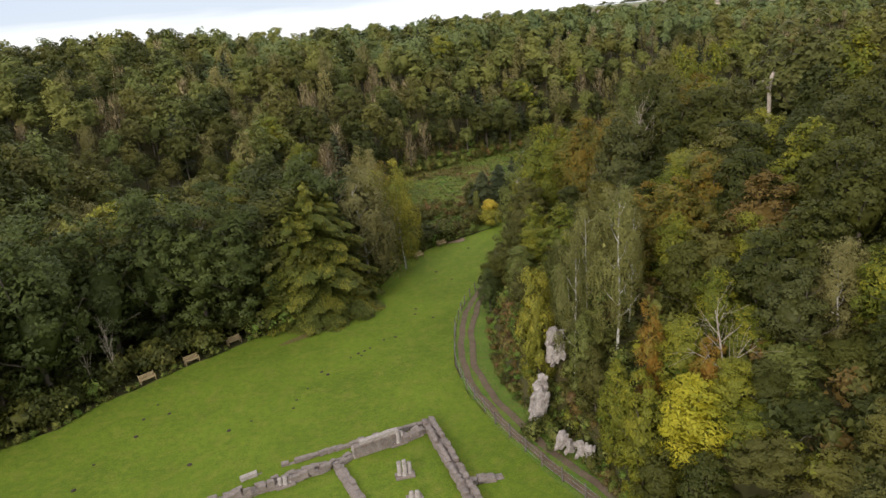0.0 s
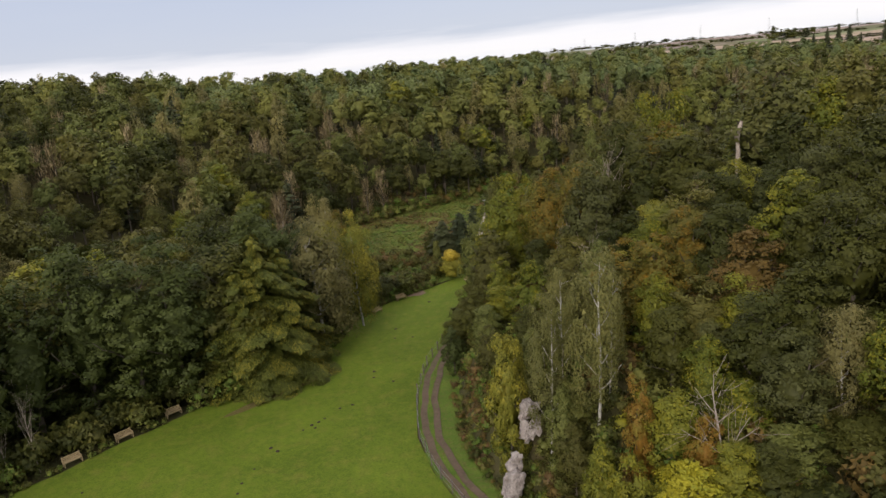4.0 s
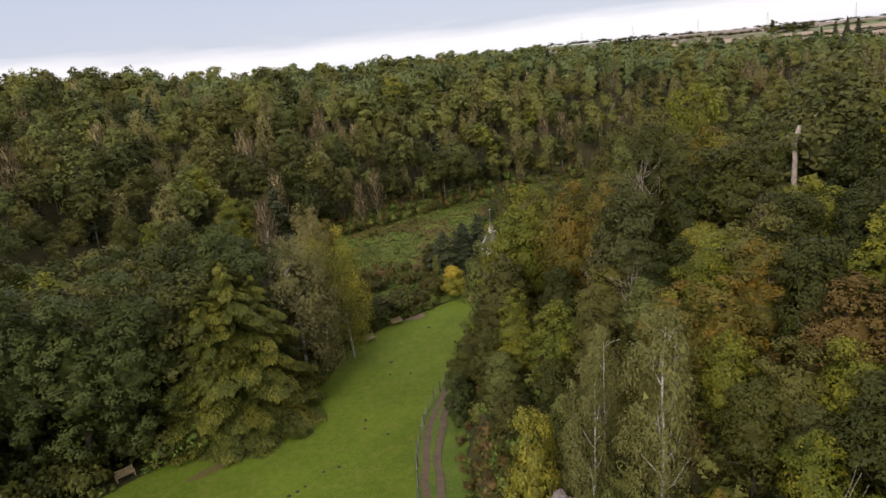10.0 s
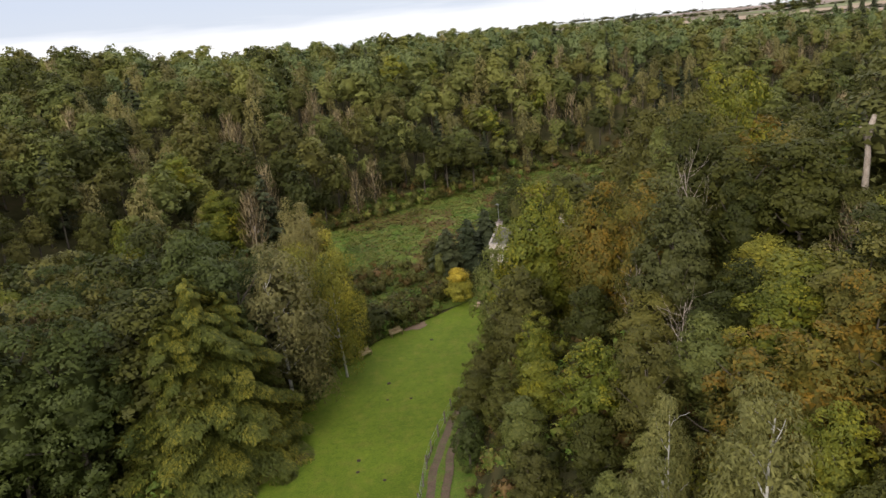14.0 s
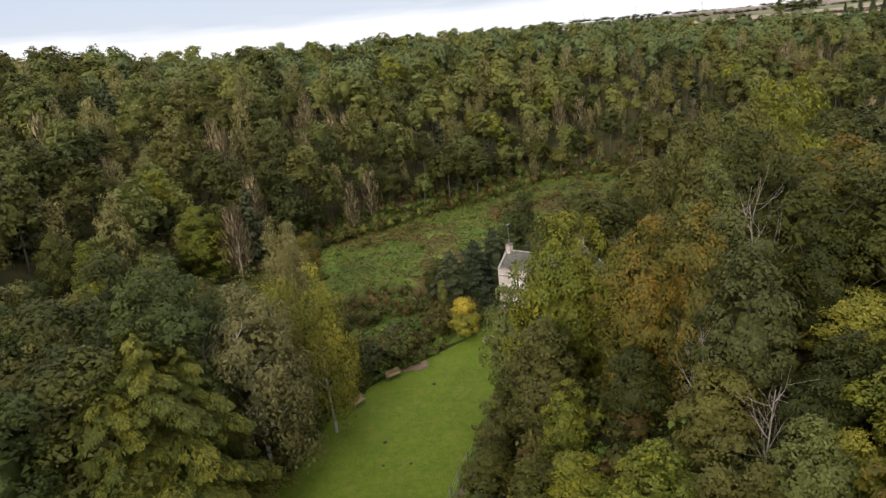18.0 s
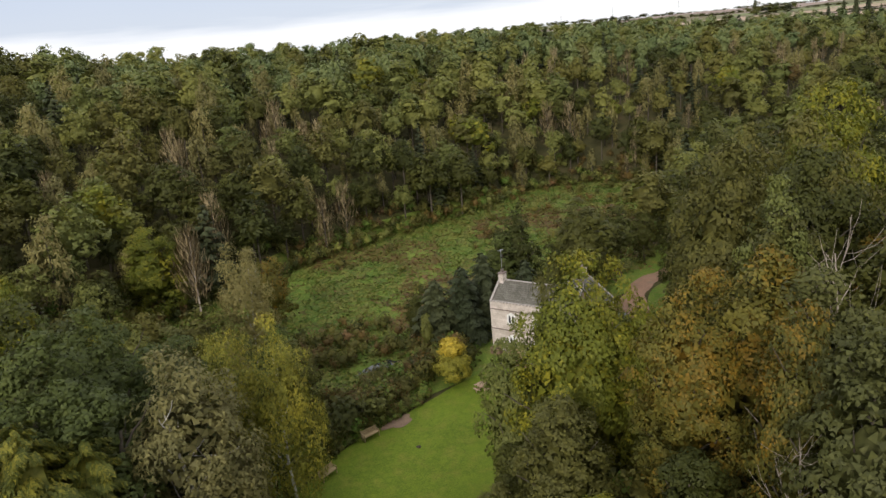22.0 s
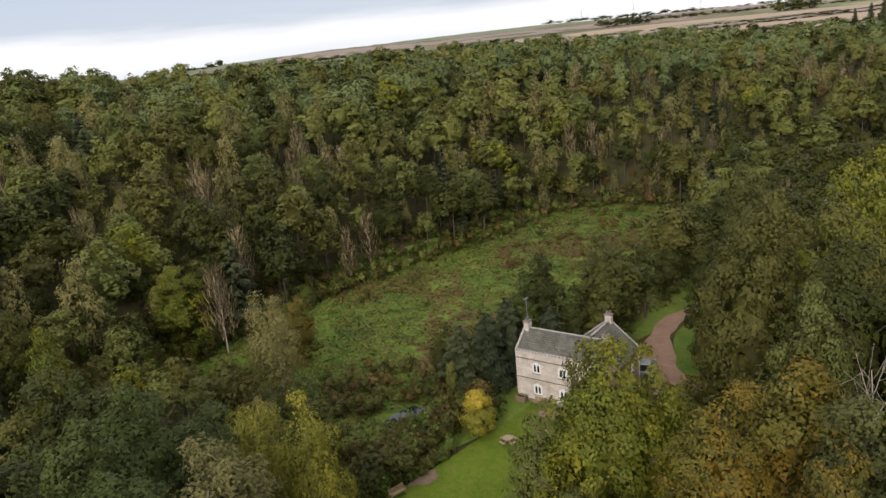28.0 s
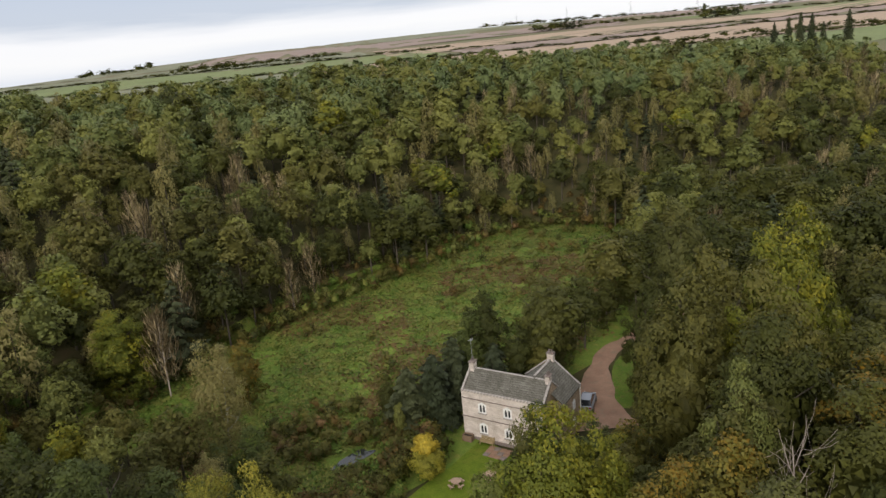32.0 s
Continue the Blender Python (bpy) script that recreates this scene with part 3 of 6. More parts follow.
def crown_broad(rng, h=10.0, r=3.0, low=-0.06, boughs=40, leaf=0.175, count=7200, ragged=0.30, inner=700, hang=False, sprays=9, bulk=1.0, tips=0.30, lift=0.30, fine=0, down=1.88):
    """A broadleaf crown: boughs reach out from the middle at uneven lengths, each bough bears sprays, each spray its leaf clusters; large inner leaves stop the view through."""
    mid, half = h * (1 + low) / 2, h * (1 - low) / 2
    k = np.arange(boughs) + 0.5
    cz = 1 - k / boughs * down
    ang = k * 2.39996 + rng.normal(size=boughs) * 0.35
    cz = np.clip(cz + rng.normal(size=boughs) * 0.07, -0.93, 1)
    sz = np.sqrt(1 - cz * cz)
    bd = np.stack([np.cos(ang) * sz, np.sin(ang) * sz, cz], 1)
    full = np.where(cz > 0, (sz ** 2.4 + np.abs(cz) ** 2.4) ** (-1 / 2.4), 1.0)
    br = r * bulk * (0.24 + 0.17 * rng.random(boughs)) * (46 / (boughs + 6)) ** 0.4
    rho = np.clip(0.84 - 0.5 * ragged + ragged * (rng.random(boughs) + 0.35 * rng.normal(size=boughs)), 0.42, 1.06)
    belly = 1.0 + 0.22 * (-cz) + 0.25 * np.maximum(-cz, 0) ** 3 - 0.06 * cz * cz
    deep = np.maximum(rho, np.where(cz < -0.3, 0.92, 0))
    bc = bd * full[:, None] * np.stack([rho, rho, deep], 1) * np.stack([(r - br) * belly, (r - br) * belly, half - br * 0.7], 1) + [0, 0, mid]
    share = br ** 2 / (br ** 2).sum()
    bi = rng.choice(boughs, size=count, p=share)
    sd = rng.normal(size=(boughs, sprays, 3)) + 0.75 * bd[:, None, :] + np.array([0, 0, 0.45])
    sd /= np.linalg.norm(sd, axis=2, keepdims=True)
    sl = 0.62 + 0.45 * rng.random((boughs, sprays))
    si = rng.integers(sprays, size=count)
    spray = sd[bi, si]
    u = spray + rng.normal(size=(count, 3)) * 0.40
    u /= np.linalg.norm(u, axis=1, keepdims=True)
    reach = sl[bi, si] * (0.72 + tips * rng.random(count)) * (0.55 + 0.45 * (u * spray).sum(1))
    off = u * reach[:, None] * br[bi][:, None] * np.array([1.12, 1.12, 0.86])
    if hang:
        off[:, 2] -= br[bi] * 1.3 * rng.random(count) ** 2 * (0.5 + reach)
    c = bc[bi] + off
    c[:, 2] = np.maximum(c[:, 2], h * 0.015)
    out = 0.75 * u + 0.55 * (u - spray) + 0.30 * bd[bi] + np.array([0, 0, lift])
    soft = out + 0.35 * bd[bi] + rng.normal(size=(count, 3)) * 0.14
    nn = out + rng.normal(size=(count, 3)) * 0.40
    way = np.tile([0.0, 0, -1.0], (count, 1)) + rng.normal(size=(count, 3)) * 0.45 if hang else None
    made = cards(c, nn, leaf * (0.55 + 0.85 * rng.random(count)) * (1.2 if hang else 1.0), rng, 0.45 if hang else 0.85, 0.14, soft, way)
    if not inner:
        return made
    core = lumps(np.array([[0, 0, mid]]), np.array([[r, r, half]]) * 0.40, np.zeros((1, 3)), rng, fine, 0.2, lift)
    g = sphere_dirs(inner, rng, 0.1)
    inside = g * (0.42 + 0.22 * rng.random(inner))[:, None] * [r, r, half] + [0, 0, mid]
    return joined(([] if hang else [core]) + [cards(inside, g + rng.normal(size=(inner, 3)) * 0.5, r * (0.07 + 0.06 * rng.random(inner)), rng, 0.9, 0.1, g + rng.normal(size=(inner, 3)) * 0.3), made])


def crown_birch(rng, h=10.0, r=2.4, count=15000, leaf=0.105, low=0.03, inner=700, boughs=44, **more):
    """A fine crown of hanging sprays over upswept limbs."""
    return crown_broad(rng, h, r, low, boughs, leaf, count, 0.22, inner, True, **more)


def crown_layers(rng, h=12.0, r=4.0, arms=90, leaf=0.34, droop=0.35, low=0.04, density=1.0, taper=0.9, fan=0.34):
    """A conifer: arms set round the trunk, each a drooping fan of sprays, longest low down."""
    cs, ns, sz, ws, so = [], [], [], [], []
    for a in range(arms):
        s = ((a + rng.random()) / arms) ** 1.15
        z0 = h * (low + (0.98 - low) * s)
        ang = a * 2.39996 + rng.normal() * 0.25
        ln = (r * (1 - s) ** taper + 0.25) * (0.55 + 0.6 * rng.random())
        m = max(7, int(ln * 15 * density))
        f = rng.random(m) ** 0.65
        wide = fan * ln * np.sin(np.clip(f, 0.04, 1) * 2.75) * (rng.random(m) * 2 - 1)
        zz = z0 + ln * (0.25 * f - droop * f * f) - np.abs(wide) * 0.3 - 0.14 * rng.random(m) ** 2
        ca, sa = math.cos(ang), math.sin(ang)
        cs.append(np.stack([ca * ln * f - sa * wide, sa * ln * f + ca * wide, zz], 1))
        side = np.sign(wide)
        ws.append(np.stack([ca * 0.9 - sa * side * 0.7, sa * 0.9 + ca * side * 0.7, np.full(m, -0.45) - 0.4 * f], 1) + rng.normal(size=(m, 3)) * 0.3)
        up = np.array([ca * 0.55, sa * 0.55, 0.9])
        ns.append(up + rng.normal(size=(m, 3)) * 0.35)
        so.append(np.tile(up, (m, 1)) + rng.normal(size=(m, 3)) * 0.15)
        sz.append(leaf * (0.6 + 0.8 * rng.random(m)))
    return cards(np.concatenate(cs), np.concatenate(ns), np.concatenate(sz) * 1.2, rng, 0.5, 0.15, np.concatenate(so), np.concatenate(ws))


def crown_hemlock(rng):
    """A broad conifer with several leaders: a dark body under long drooping feathery arms of uneven length."""
    tops = [(0, 0, 12.0, 5.5, 210), (1.7, -0.9, 10.6, 4.6, 120), (-1.9, 0.4, 10.2, 4.4, 110)]
    made = []
    for x, y, h, r, arms in tops:
        v, f, nn = crown_layers(rng, h, r, arms, 0.135, 0.40, density=13.0, taper=0.62, fan=0.24)
        made.append((v + [x, y, 0], f, nn))
        zs = np.array([0.12, 0.3, 0.48, 0.64, 0.80]) * h
        rad = r * 0.36 * (1 - zs / h) ** 0.62
        made.insert(0, lumps(np.stack([zs * 0 + x, zs * 0 + y, zs], 1), np.stack([rad, rad, zs * 0 + 0.10 * h], 1), np.zeros((5, 3)), rng, 1, 0.14))
    return joined(made)


def crown_twigs(rng, h=10.0, r=2.3, strokes=220, leaf=0.55, density=1.0):
    """A leafless or nearly leafless crown of upright twigs."""
    k = int(strokes * density)
    u = rng.random(k)
    ang, ring = rng.random(k) * 6.283, r * np.sqrt(rng.random(k)) * np.sin(np.clip(0.25 + u, 0, 1) * 2.6)
    c = np.stack([np.cos(ang) * ring, np.sin(ang) * ring, h * (0.25 + 0.72 * u)], 1)
    way = np.stack([np.cos(ang) * 0.35, np.sin(ang) * 0.35, np.ones(k)], 1) + rng.normal(size=(k, 3)) * 0.2
    way /= np.linalg.norm(way, axis=1, keepdims=True)
    side = np.cross(way, rng.normal(size=(k, 3)))
    side /= np.linalg.norm(side, axis=1, keepdims=True)
    s = leaf * (0.6 + 0.9 * rng.random(k))[:, None]
    v = np.stack([c - way * s - side * 0.05, c + way * s, c - way * s + side * 0.05], 1).reshape(-1, 3)
    out = np.stack([np.cos(ang), np.sin(ang), np.full(k, 0.7)], 1)
    return v, np.arange(3 * k).reshape(-1, 3), np.repeat(out / np.linalg.norm(out, axis=1, keepdims=True), 3, 0)


# ---- kinds of trees: a few shapes of each, built once ----
KINDS = {}
PLACED = []


def tree_kind(key, name, category, label, mat, bark, crowns, bones, size, light=None):
    KINDS[key] = dict(name=name, category=category, label=label, mat=mat, size=size, shapes=[
        (mesh_of("trunk", *b, [bark], shade=True), leafy("crown", c, [mat])) for b, c in zip(bones, crowns)])
    KINDS[key]["light"] = [(t[0], leafy("crown", c, [mat])) for t, c in zip(KINDS[key]["shapes"], light)] if light else KINDS[key]["shapes"]


def seeds(k, first):
    return [np.random.default_rng(first + i) for i in range(k)]


for key, leaf_key, label in (("green", "green", "dark green broadleaf tree in the valley wood"), ("fresh", "fresh", "fresh green broadleaf tree in full leaf"),
                             ("olive", "olive", "olive green broadleaf tree turning to autumn"), ("brown", "brown", "browning broadleaf tree in early autumn"),
                             ("lime", "lime", "yellow-green broadleaf tree turning to autumn"), ("yellow", "yellow", "bright yellow autumn broadleaf tree"),
                             ("orange", "orange", "orange autumn broadleaf tree thinning out"), ("tawny", "tawny", "olive and gold autumn broadleaf tree"), ("alder", "alder", "upright dark green alder with tufted boughs"),
                             ("ash", "ash", "grey-green spreading ash tree"), ("glow", "gbirch", "bright yellow-green broadleaf tree")):
    thin = 0.75 if key in ("orange", "brown") else 1.0
    crowns = [crown_broad(g, count=int(9800 * thin), leaf=0.145, boughs=(44, 52, 40, 58)[i], ragged=0.26 + 0.05 * i, inner=int(700 * thin ** 3)) for i, g in enumerate(seeds(4, 11))]
    light = [crown_broad(g, count=int(3400 * thin), leaf=0.21, boughs=(36, 42, 32, 46)[i], ragged=0.26 + 0.05 * i) for i, g in enumerate(seeds(4, 11))]
    if key == "alder":
        crowns = [crown_broad(g, r=2.3, count=13000, leaf=0.112, boughs=80, ragged=0.34, bulk=1.05, sprays=7) for g in seeds(4, 31)]
        light = [crown_broad(g, r=2.3, count=5200, leaf=0.145, boughs=64, ragged=0.34, bulk=1.05, sprays=7) for g in seeds(4, 31)]
    tree_kind(key, "broadleaf_tree", "tree", label, LEAF[leaf_key], BARK, crowns, [skeleton_of(8.6, g, limbs=6) for g in seeds(4, 41)], 10.0, light)
tree_kind("birch", "birch_tree", "tree", "grey-green birch tree with hanging sprays and a white trunk", LEAF["birch"], BIRCH_BARK, [crown_birch(g) for g in seeds(3, 71)],
          [skeleton_of(9.0, g, spread=0.24, limbs=9, radius=0.10, first=0.30, twigs=1, rise=0.12) for g in seeds(3, 81)], 10.0)
tree_kind("sbirch", "birch_tree", "tree", "slender thin-crowned birch with a white trunk", LEAF["sbirch"], BIRCH_BARK, [crown_birch(g, r=1.7, low=0.16, inner=40, count=8500, leaf=0.095) for g in seeds(2, 171)],
          [skeleton_of(9.8, g, spread=0.20, limbs=9, radius=0.085, first=0.30, twigs=1, lean=0.02, rise=0.14) for g in seeds(2, 181)], 10.0)
tree_kind("gbirch", "birch_tree", "tree", "yellowing birch tree with dense hanging sprays", LEAF["gbirch"], BIRCH_BARK, [crown_birch(g, r=2.6, low=0.04, inner=300) for g in seeds(2, 91)],
          [skeleton_of(8.8, g, spread=0.22, limbs=8, radius=0.11, first=0.35) for g in seeds(2, 95)], 10.0)
tree_kind("larch", "larch_tree", "conifer", "broad yellow-green larch with drooping tiers of branches", LEAF["larch"], BARK, [crown_hemlock(g) for g in seeds(1, 101)],
          [skeleton_of(11.5, g, limbs=4, first=0.5, spread=0.2, radius=0.24) for g in seeds(1, 105)], 12.0)
tree_kind("dark", "dark_conifer", "conifer", "dark green conifer with drooping branches", LEAF["dark"], BARK, [crown_layers(g, 10, 3.4, 150, 0.24, 0.45, density=3.4, taper=0.55) for g in seeds(2, 111)],
          [skeleton_of(9.5, g, limbs=3, first=0.5, spread=0.15, radius=0.18) for g in seeds(2, 115)], 10.0)
tree_kind("pine", "pine_tree", "conifer", "blue-green pine tree on the wooded bank", LEAF["blue"], BARK, [crown_layers(g, 10, 2.6, 110, 0.26, 0.10, density=3.2) for g in seeds(2, 121)],
          [skeleton_of(9.5, g, limbs=3, first=0.5, spread=0.15, radius=0.18) for g in seeds(2, 125)], 10.0)
tree_kind("pale", "bare_tree", "tree", "pale beige nearly leafless tree with upright twigs", LEAF["twig"], DEAD_WOOD, [crown_twigs(g, strokes=700) for g in seeds(2, 131)],
          [skeleton_of(9.6, g, spread=0.30, limbs=9, radius=0.11, twigs=3, rise=0.22) for g in seeds(2, 135)], 10.0)
KINDS["dead"] = dict(name="dead_tree", category="tree", label="dead bleached tree with bare branching limbs", mat=None, size=10.0, shapes=[
    (mesh_of("deadwood", *skeleton_of(9.0, g, spread=0.55, limbs=9, first=0.3, radius=0.13, twigs=5, lean=0.10, rise=0.05), [DEAD_WOOD], shade=True), None) for g in seeds(2, 141)])
GRAND = {}


def grand(key, shape):
    """The same kind of crown with more boughs and finer leaves, for the few tallest trees."""
    if (key, shape) not in GRAND:
        GRAND[key, shape] = leafy("crown", crown_broad(np.random.default_rng(11 + shape), h=10.0, count=19000, leaf=0.112, boughs=76, sprays=12, ragged=0.36, inner=900 if key != "orange" else 250), [KINDS[key]["mat"]])
    return GRAND[key, shape]


def tree(key, x, y, height, wide=1.0, shape=None, turn=None, group="trees of the valley wood", label=None, sink=0.0, far=False):
    """One tree as a thing of its own, standing on the land."""
    rng = np.random.default_rng(int(abs(x) * 131 + abs(y) * 977) + 5)
    kind = KINDS[key]
    i = int(rng.integers(len(kind["shapes"]))) if shape is None else shape
    k = height / kind["size"]
    m = pose(x, y, land_at(x, y) - sink, 0, 0, float(rng.random() * 360) if turn is None else turn) @ Matrix.Diagonal((k * wide, k * wide, k, 1))
    PLACED.append((x, y, 2.6 * k * wide))
    trunk, crown = kind["light" if far and "light" in kind else "shapes"][i]
    if height > 12.5 and kind["name"] == "broadleaf_tree" and label:
        crown = grand(key, i)
    top = new(kind["name"])
    top.empty_display_size = 0.5
    top.matrix_basis = m
    tagged(top, label or kind["label"], kind["category"], group)
    part("trunk" if crown else "deadwood", trunk, top)
    if crown:
        part("crown", crown, top)
    return top


def tree_to(key, x, y, top, wide=1.0, shape=None, label=None, group="trees of the valley wood"):
    """A tree whose tip reaches the level top; wide is its crown's radius in metres."""
    h = top - land_at(x, y)
    return tree(key, x, y, h, wide / (3.0 * h / KINDS[key]["size"]), shape, label=label, group=group)


# ---- trees that stand out ----
tree("larch", -17.8, 80.2, 16.6, 1.0, label="broad yellow-green larch with drooping tiers beside the meadow", group="")
tree("birch", -12.4, 87.2, 17.0, 1.30, 0, label="grey-green birch with a forked white trunk beside the meadow")
tree("gbirch", -8.0, 93.6, 15.6, 0.82, 0, label="yellow-green birch with hanging sprays beside the meadow")
tree("gbirch", -12.0, 95.4, 15.2, 0.78, 1)
tree_to("sbirch", 10.4, 46.9, 20.4, 4.2, 1, "slender white-trunked birch above the rock face")
tree_to("sbirch", 7.6, 49.4, 16.6, 3.2, 0, "slender white-trunked birch above the rock face")
tree_to("sbirch", 12.2, 50.6, 18.6, 2.8, 0, "slender white-trunked birch above the rock face")
tree_to("sbirch", 9.4, 52.6, 17.6, 2.6, 1, "slender white-trunked birch above the rock face")
tree_to("glow", 5.4, 52.6, 13.3, 2.0, 0, "tall yellow-green tree growing against the rock face")
tree_to("lime", 9.5, 63.5, 15.0, 2.6, 1)
tree_to("yellow", 12.5, 37.0, 10.6, 2.7, 1, "bright yellow autumn maple on the bank")
tree_to("orange", 11.5, 41.9, 13.2, 1.2, 2, "small orange autumn tree on the bank")
tree_to("lime", 13.4, 41.4, 12.4, 2.2, 0)
tree_to("lime", 10.2, 39.2, 9.4, 1.9, 3)
for key, x, y, top, wide in (("fresh", 8.2, 47.4, 10.6, 1.5), ("lime", 14.9, 36.9, 11.4, 1.8), ("green", 16.6, 36.4, 11.0, 1.9), ("lime", 9.4, 42.6, 9.2, 1.7), ("olive", 8.6, 46.2, 8.6, 1.6), ("fresh", 9.2, 48.6, 10.4, 1.7), ("lime", 15.2, 35.2, 9.2, 2.1), ("green", 10.6, 36.4, 6.6, 1.9), ("green", 12.2, 33.6, 7.6, 2.3), ("olive", 15.2, 32.2, 8.6, 2.4),
                              ("green", 18.0, 34.2, 9.8, 2.4), ("green", 20.8, 31.6, 10.8, 2.6), ("olive", 17.6, 30.0, 8.8, 2.2), ("green", 14.0, 30.0, 6.8, 1.9), ("fresh", 18.4, 38.0, 11.2, 2.4), ("lime", 17.6, 41.6, 12.4, 2.2), ("green", 21.6, 36.6, 12.0, 2.6)):
    tree_to(key, x, y, top, wide)
tree_to("orange", 14.4, 39.4, 11.8, 1.3, 1, "thin orange-leaved tree under the dead tree")
tree_to("dead", 15.4, 38.6, 14.8, 2.0, 0, "dead white tree with spreading bare limbs on the bank")
tree_to("dead", 14.3, 69.6, 17.6, 1.7, 1, "dead grey tree leaning among the green crowns")
tree_to("pale", 25.4, 65.2, 20.4, 2.4, 0, "pale leafless tree with upright branches on the bank")
tree_to("pale", 34.5, 60.0, 20.5, 3.0, 1)
tree_to("fresh", 7.5, 91.4, 13.9, 2.9, 2)
tree_to("lime", 11.0, 88.0, 18.9, 4.7, 0, "tall green tree with yellowing tips in front of the house")
tree_to("fresh", 8.4, 91.2, 11.5, 2.8, 1, "spreading green tree in front of the house")
tree_to("tawny", 14.2, 79.0, 20.4, 3.4, 0, "tall gold-orange autumn tree on the bank")
tree_to("olive", 9.9, 90.0, 18.6, 1.9, 2)
tree_to("tawny", 15.4, 72.5, 21.0, 2.2, 2, "small gold-brown tree on the bank")
tree_to("olive", 20.6, 82.4, 22.4, 4.4, 1)
tree_to("green", 24.6, 86.0, 24.8, 4.6, 2, "large dark green tree on the shoulder of the hill")
tree_to("lime", 13.4, 88.8, 17.9, 2.7, 3)
tree_to("lime", 15.0, 87.6, 16.4, 2.8, 1)
tree_to("glow", 17.0, 61.6, 15.2, 2.2, 2, "yellow-green tree among darker crowns on the bank")
tree_to("lime", 7.2, 68.6, 11.4, 2.2, 0)
tree_to("fresh", 10.6, 56.4, 13.0, 1.9, 1)
tree_to("brown", 9.6, 64.4, 12.6, 2.0, 2)
tree_to("dead", 14.6, 64.6, 17.2, 1.5, 0, "bare grey-brown tree among green crowns")
tree_to("dead", 21.4, 77.4, 23.4, 2.2, 1, "bare-limbed pale tree on the hillside")
tree_to("fresh", 20.2, 82.3, 23.2, 2.9, 3, "fresh green tree rising from the hill's shoulder")
tree_to("lime", 21.6, 62.6, 18.9, 4.6, 2, "large rounded yellow-green tree on the bank")
tree_to("brown", 22.4, 50.8, 19.2, 3.2, 1, "reddish-brown thinning tree high on the bank")
tree_to("glow", 22.6, 70.2, 17.8, 2.9, 0)
tree_to("ash", 16.2, 69.2, 21.6, 3.2, 1, "grey-green spreading ash with bare inner limbs")
tree_to("ash", 18.4, 75.0, 21.4, 3.4, 2)
tree_to("olive", 24.6, 96.4, 24.0, 5.0, 2, "massive olive-green tree above the drive")
tree_to("olive", 27.6, 90.4, 25.4, 4.6, 0, "massive olive-green tree on the shoulder of the hill")
tree_to("lime", 31.4, 95.6, 26.6, 4.6, 1, "tall yellow-green tree along the hill's crest")
tree_to("olive", 29.4, 102.2, 23.0, 4.4, 3)
tree_to("lime", 36.8, 101.0, 26.4, 4.4, 2)
tree_to("ash", 43.0, 134.0, 19.7, 4.4, 0, "rounded grey-green willow at the end of the clearing")
tree_to("green", 31.8, 119.4, 14.6, 3.2, 1, "dark green tree at the bend of the drive")
tree_to("ash", 22.4, 128.0, 13.2, 4.0, 3, "spreading grey-green tree behind the house")
tree_to("green", 15.2, 129.4, 12.9, 3.2, 1, "dense green tree in the clearing behind the house")
for key, x, y, top, wide in (("green", 3.7, 79.6, 6.0, 2.4), ("olive", 5.2, 84.2, 6.8, 2.3), ("green", 7.2, 88.0, 7.6, 2.5), ("alder", 2.6, 74.6, 5.4, 1.9)):
    tree_to(key, x, y, top, wide)
tree("birch", -15.4, 121.2, 14.0, 1.05, 1, label="grey birch standing in the clearing")
tree("tawny", -14.2, 131.5, 8.8, 1.0, 2, label="small orange-brown tree at the clearing's edge")
tree("lime", -29.6, 137.0, 12.6, 1.15, 2, label="yellow-green tree at the foot of the wooded slope")
tree("pale", -24.6, 136.8, 12.5, 0.9, 0)
tree("olive", 25.6, 135.0, 10.0, 1.3, 1, label="olive tree in the clearing behind the drive")
tree("olive", 22.6, 131.5, 8.2, 0.9, 2)
tree("green", 34.5, 138.8, 7.4, 1.1, 0)
tree("green", 29.2, 112.4, 5.4, 1.2, 1)
tree("olive", 32.8, 115.0, 6.0, 1.1, 2)
tree("green", 36.0, 120.2, 6.6, 1.1, 0)
tree("green", 38.6, 125.6, 6.6, 1.1, 3)
tree("green", 39.5, 142.5, 6.6, 1.2, 1)
tree("green", 44.5, 142.0, 7.0, 1.2, 2)
tree("olive", 49.0, 143.5, 7.4, 1.1, 3)
tree("dark", 7.6, 121.6, 8.4, 1.1, 0, label="dark yew-like conifer beside the house")
tree("dark", 4.6, 121.2, 7.4, 1.25, 1, label="dark yew-like conifer beside the house")
tree("dark", 10.4, 124.8, 8.6, 1.0, 1, label="dark conifer behind the house")
tree("green", 18.4, 125.4, 8.2, 1.15, 2)
tree("alder", 13.0, 127.4, 9.6, 1.2, 1)
tree("olive", 20.6, 124.0, 6.4, 1.2, 0)
tree_to("lime", -37.2, 118.4, 14.6, 3.0, 1)
tree_to("alder", -31.6, 112.0, 11.6, 3.0, 2)
tree_to("alder", -25.6, 104.6, 12.8, 2.8, 0)
tree_to("green", -42.4, 122.0, 15.6, 3.2, 0)
tree_to("alder", -38.0, 108.0, 13.6, 3.0, 3)
tree("dead", -35.0, 63.2, 9.5, 0.35, 0, label="slender pale dead trunk at the wood's edge")
tree("dead", -36.6, 61.6, 8.6, 0.30, 1, label="slender pale dead trunk at the wood's edge")
tree("dark", 15.0, 123.6, 7.6, 1.0, 0, label="dark conifer behind the house")
tree("green", 2.4, 122.4, 5.6, 0.9, 1)
tree("fresh", 3.2, 118.6, 5.0, 0.6, 0)

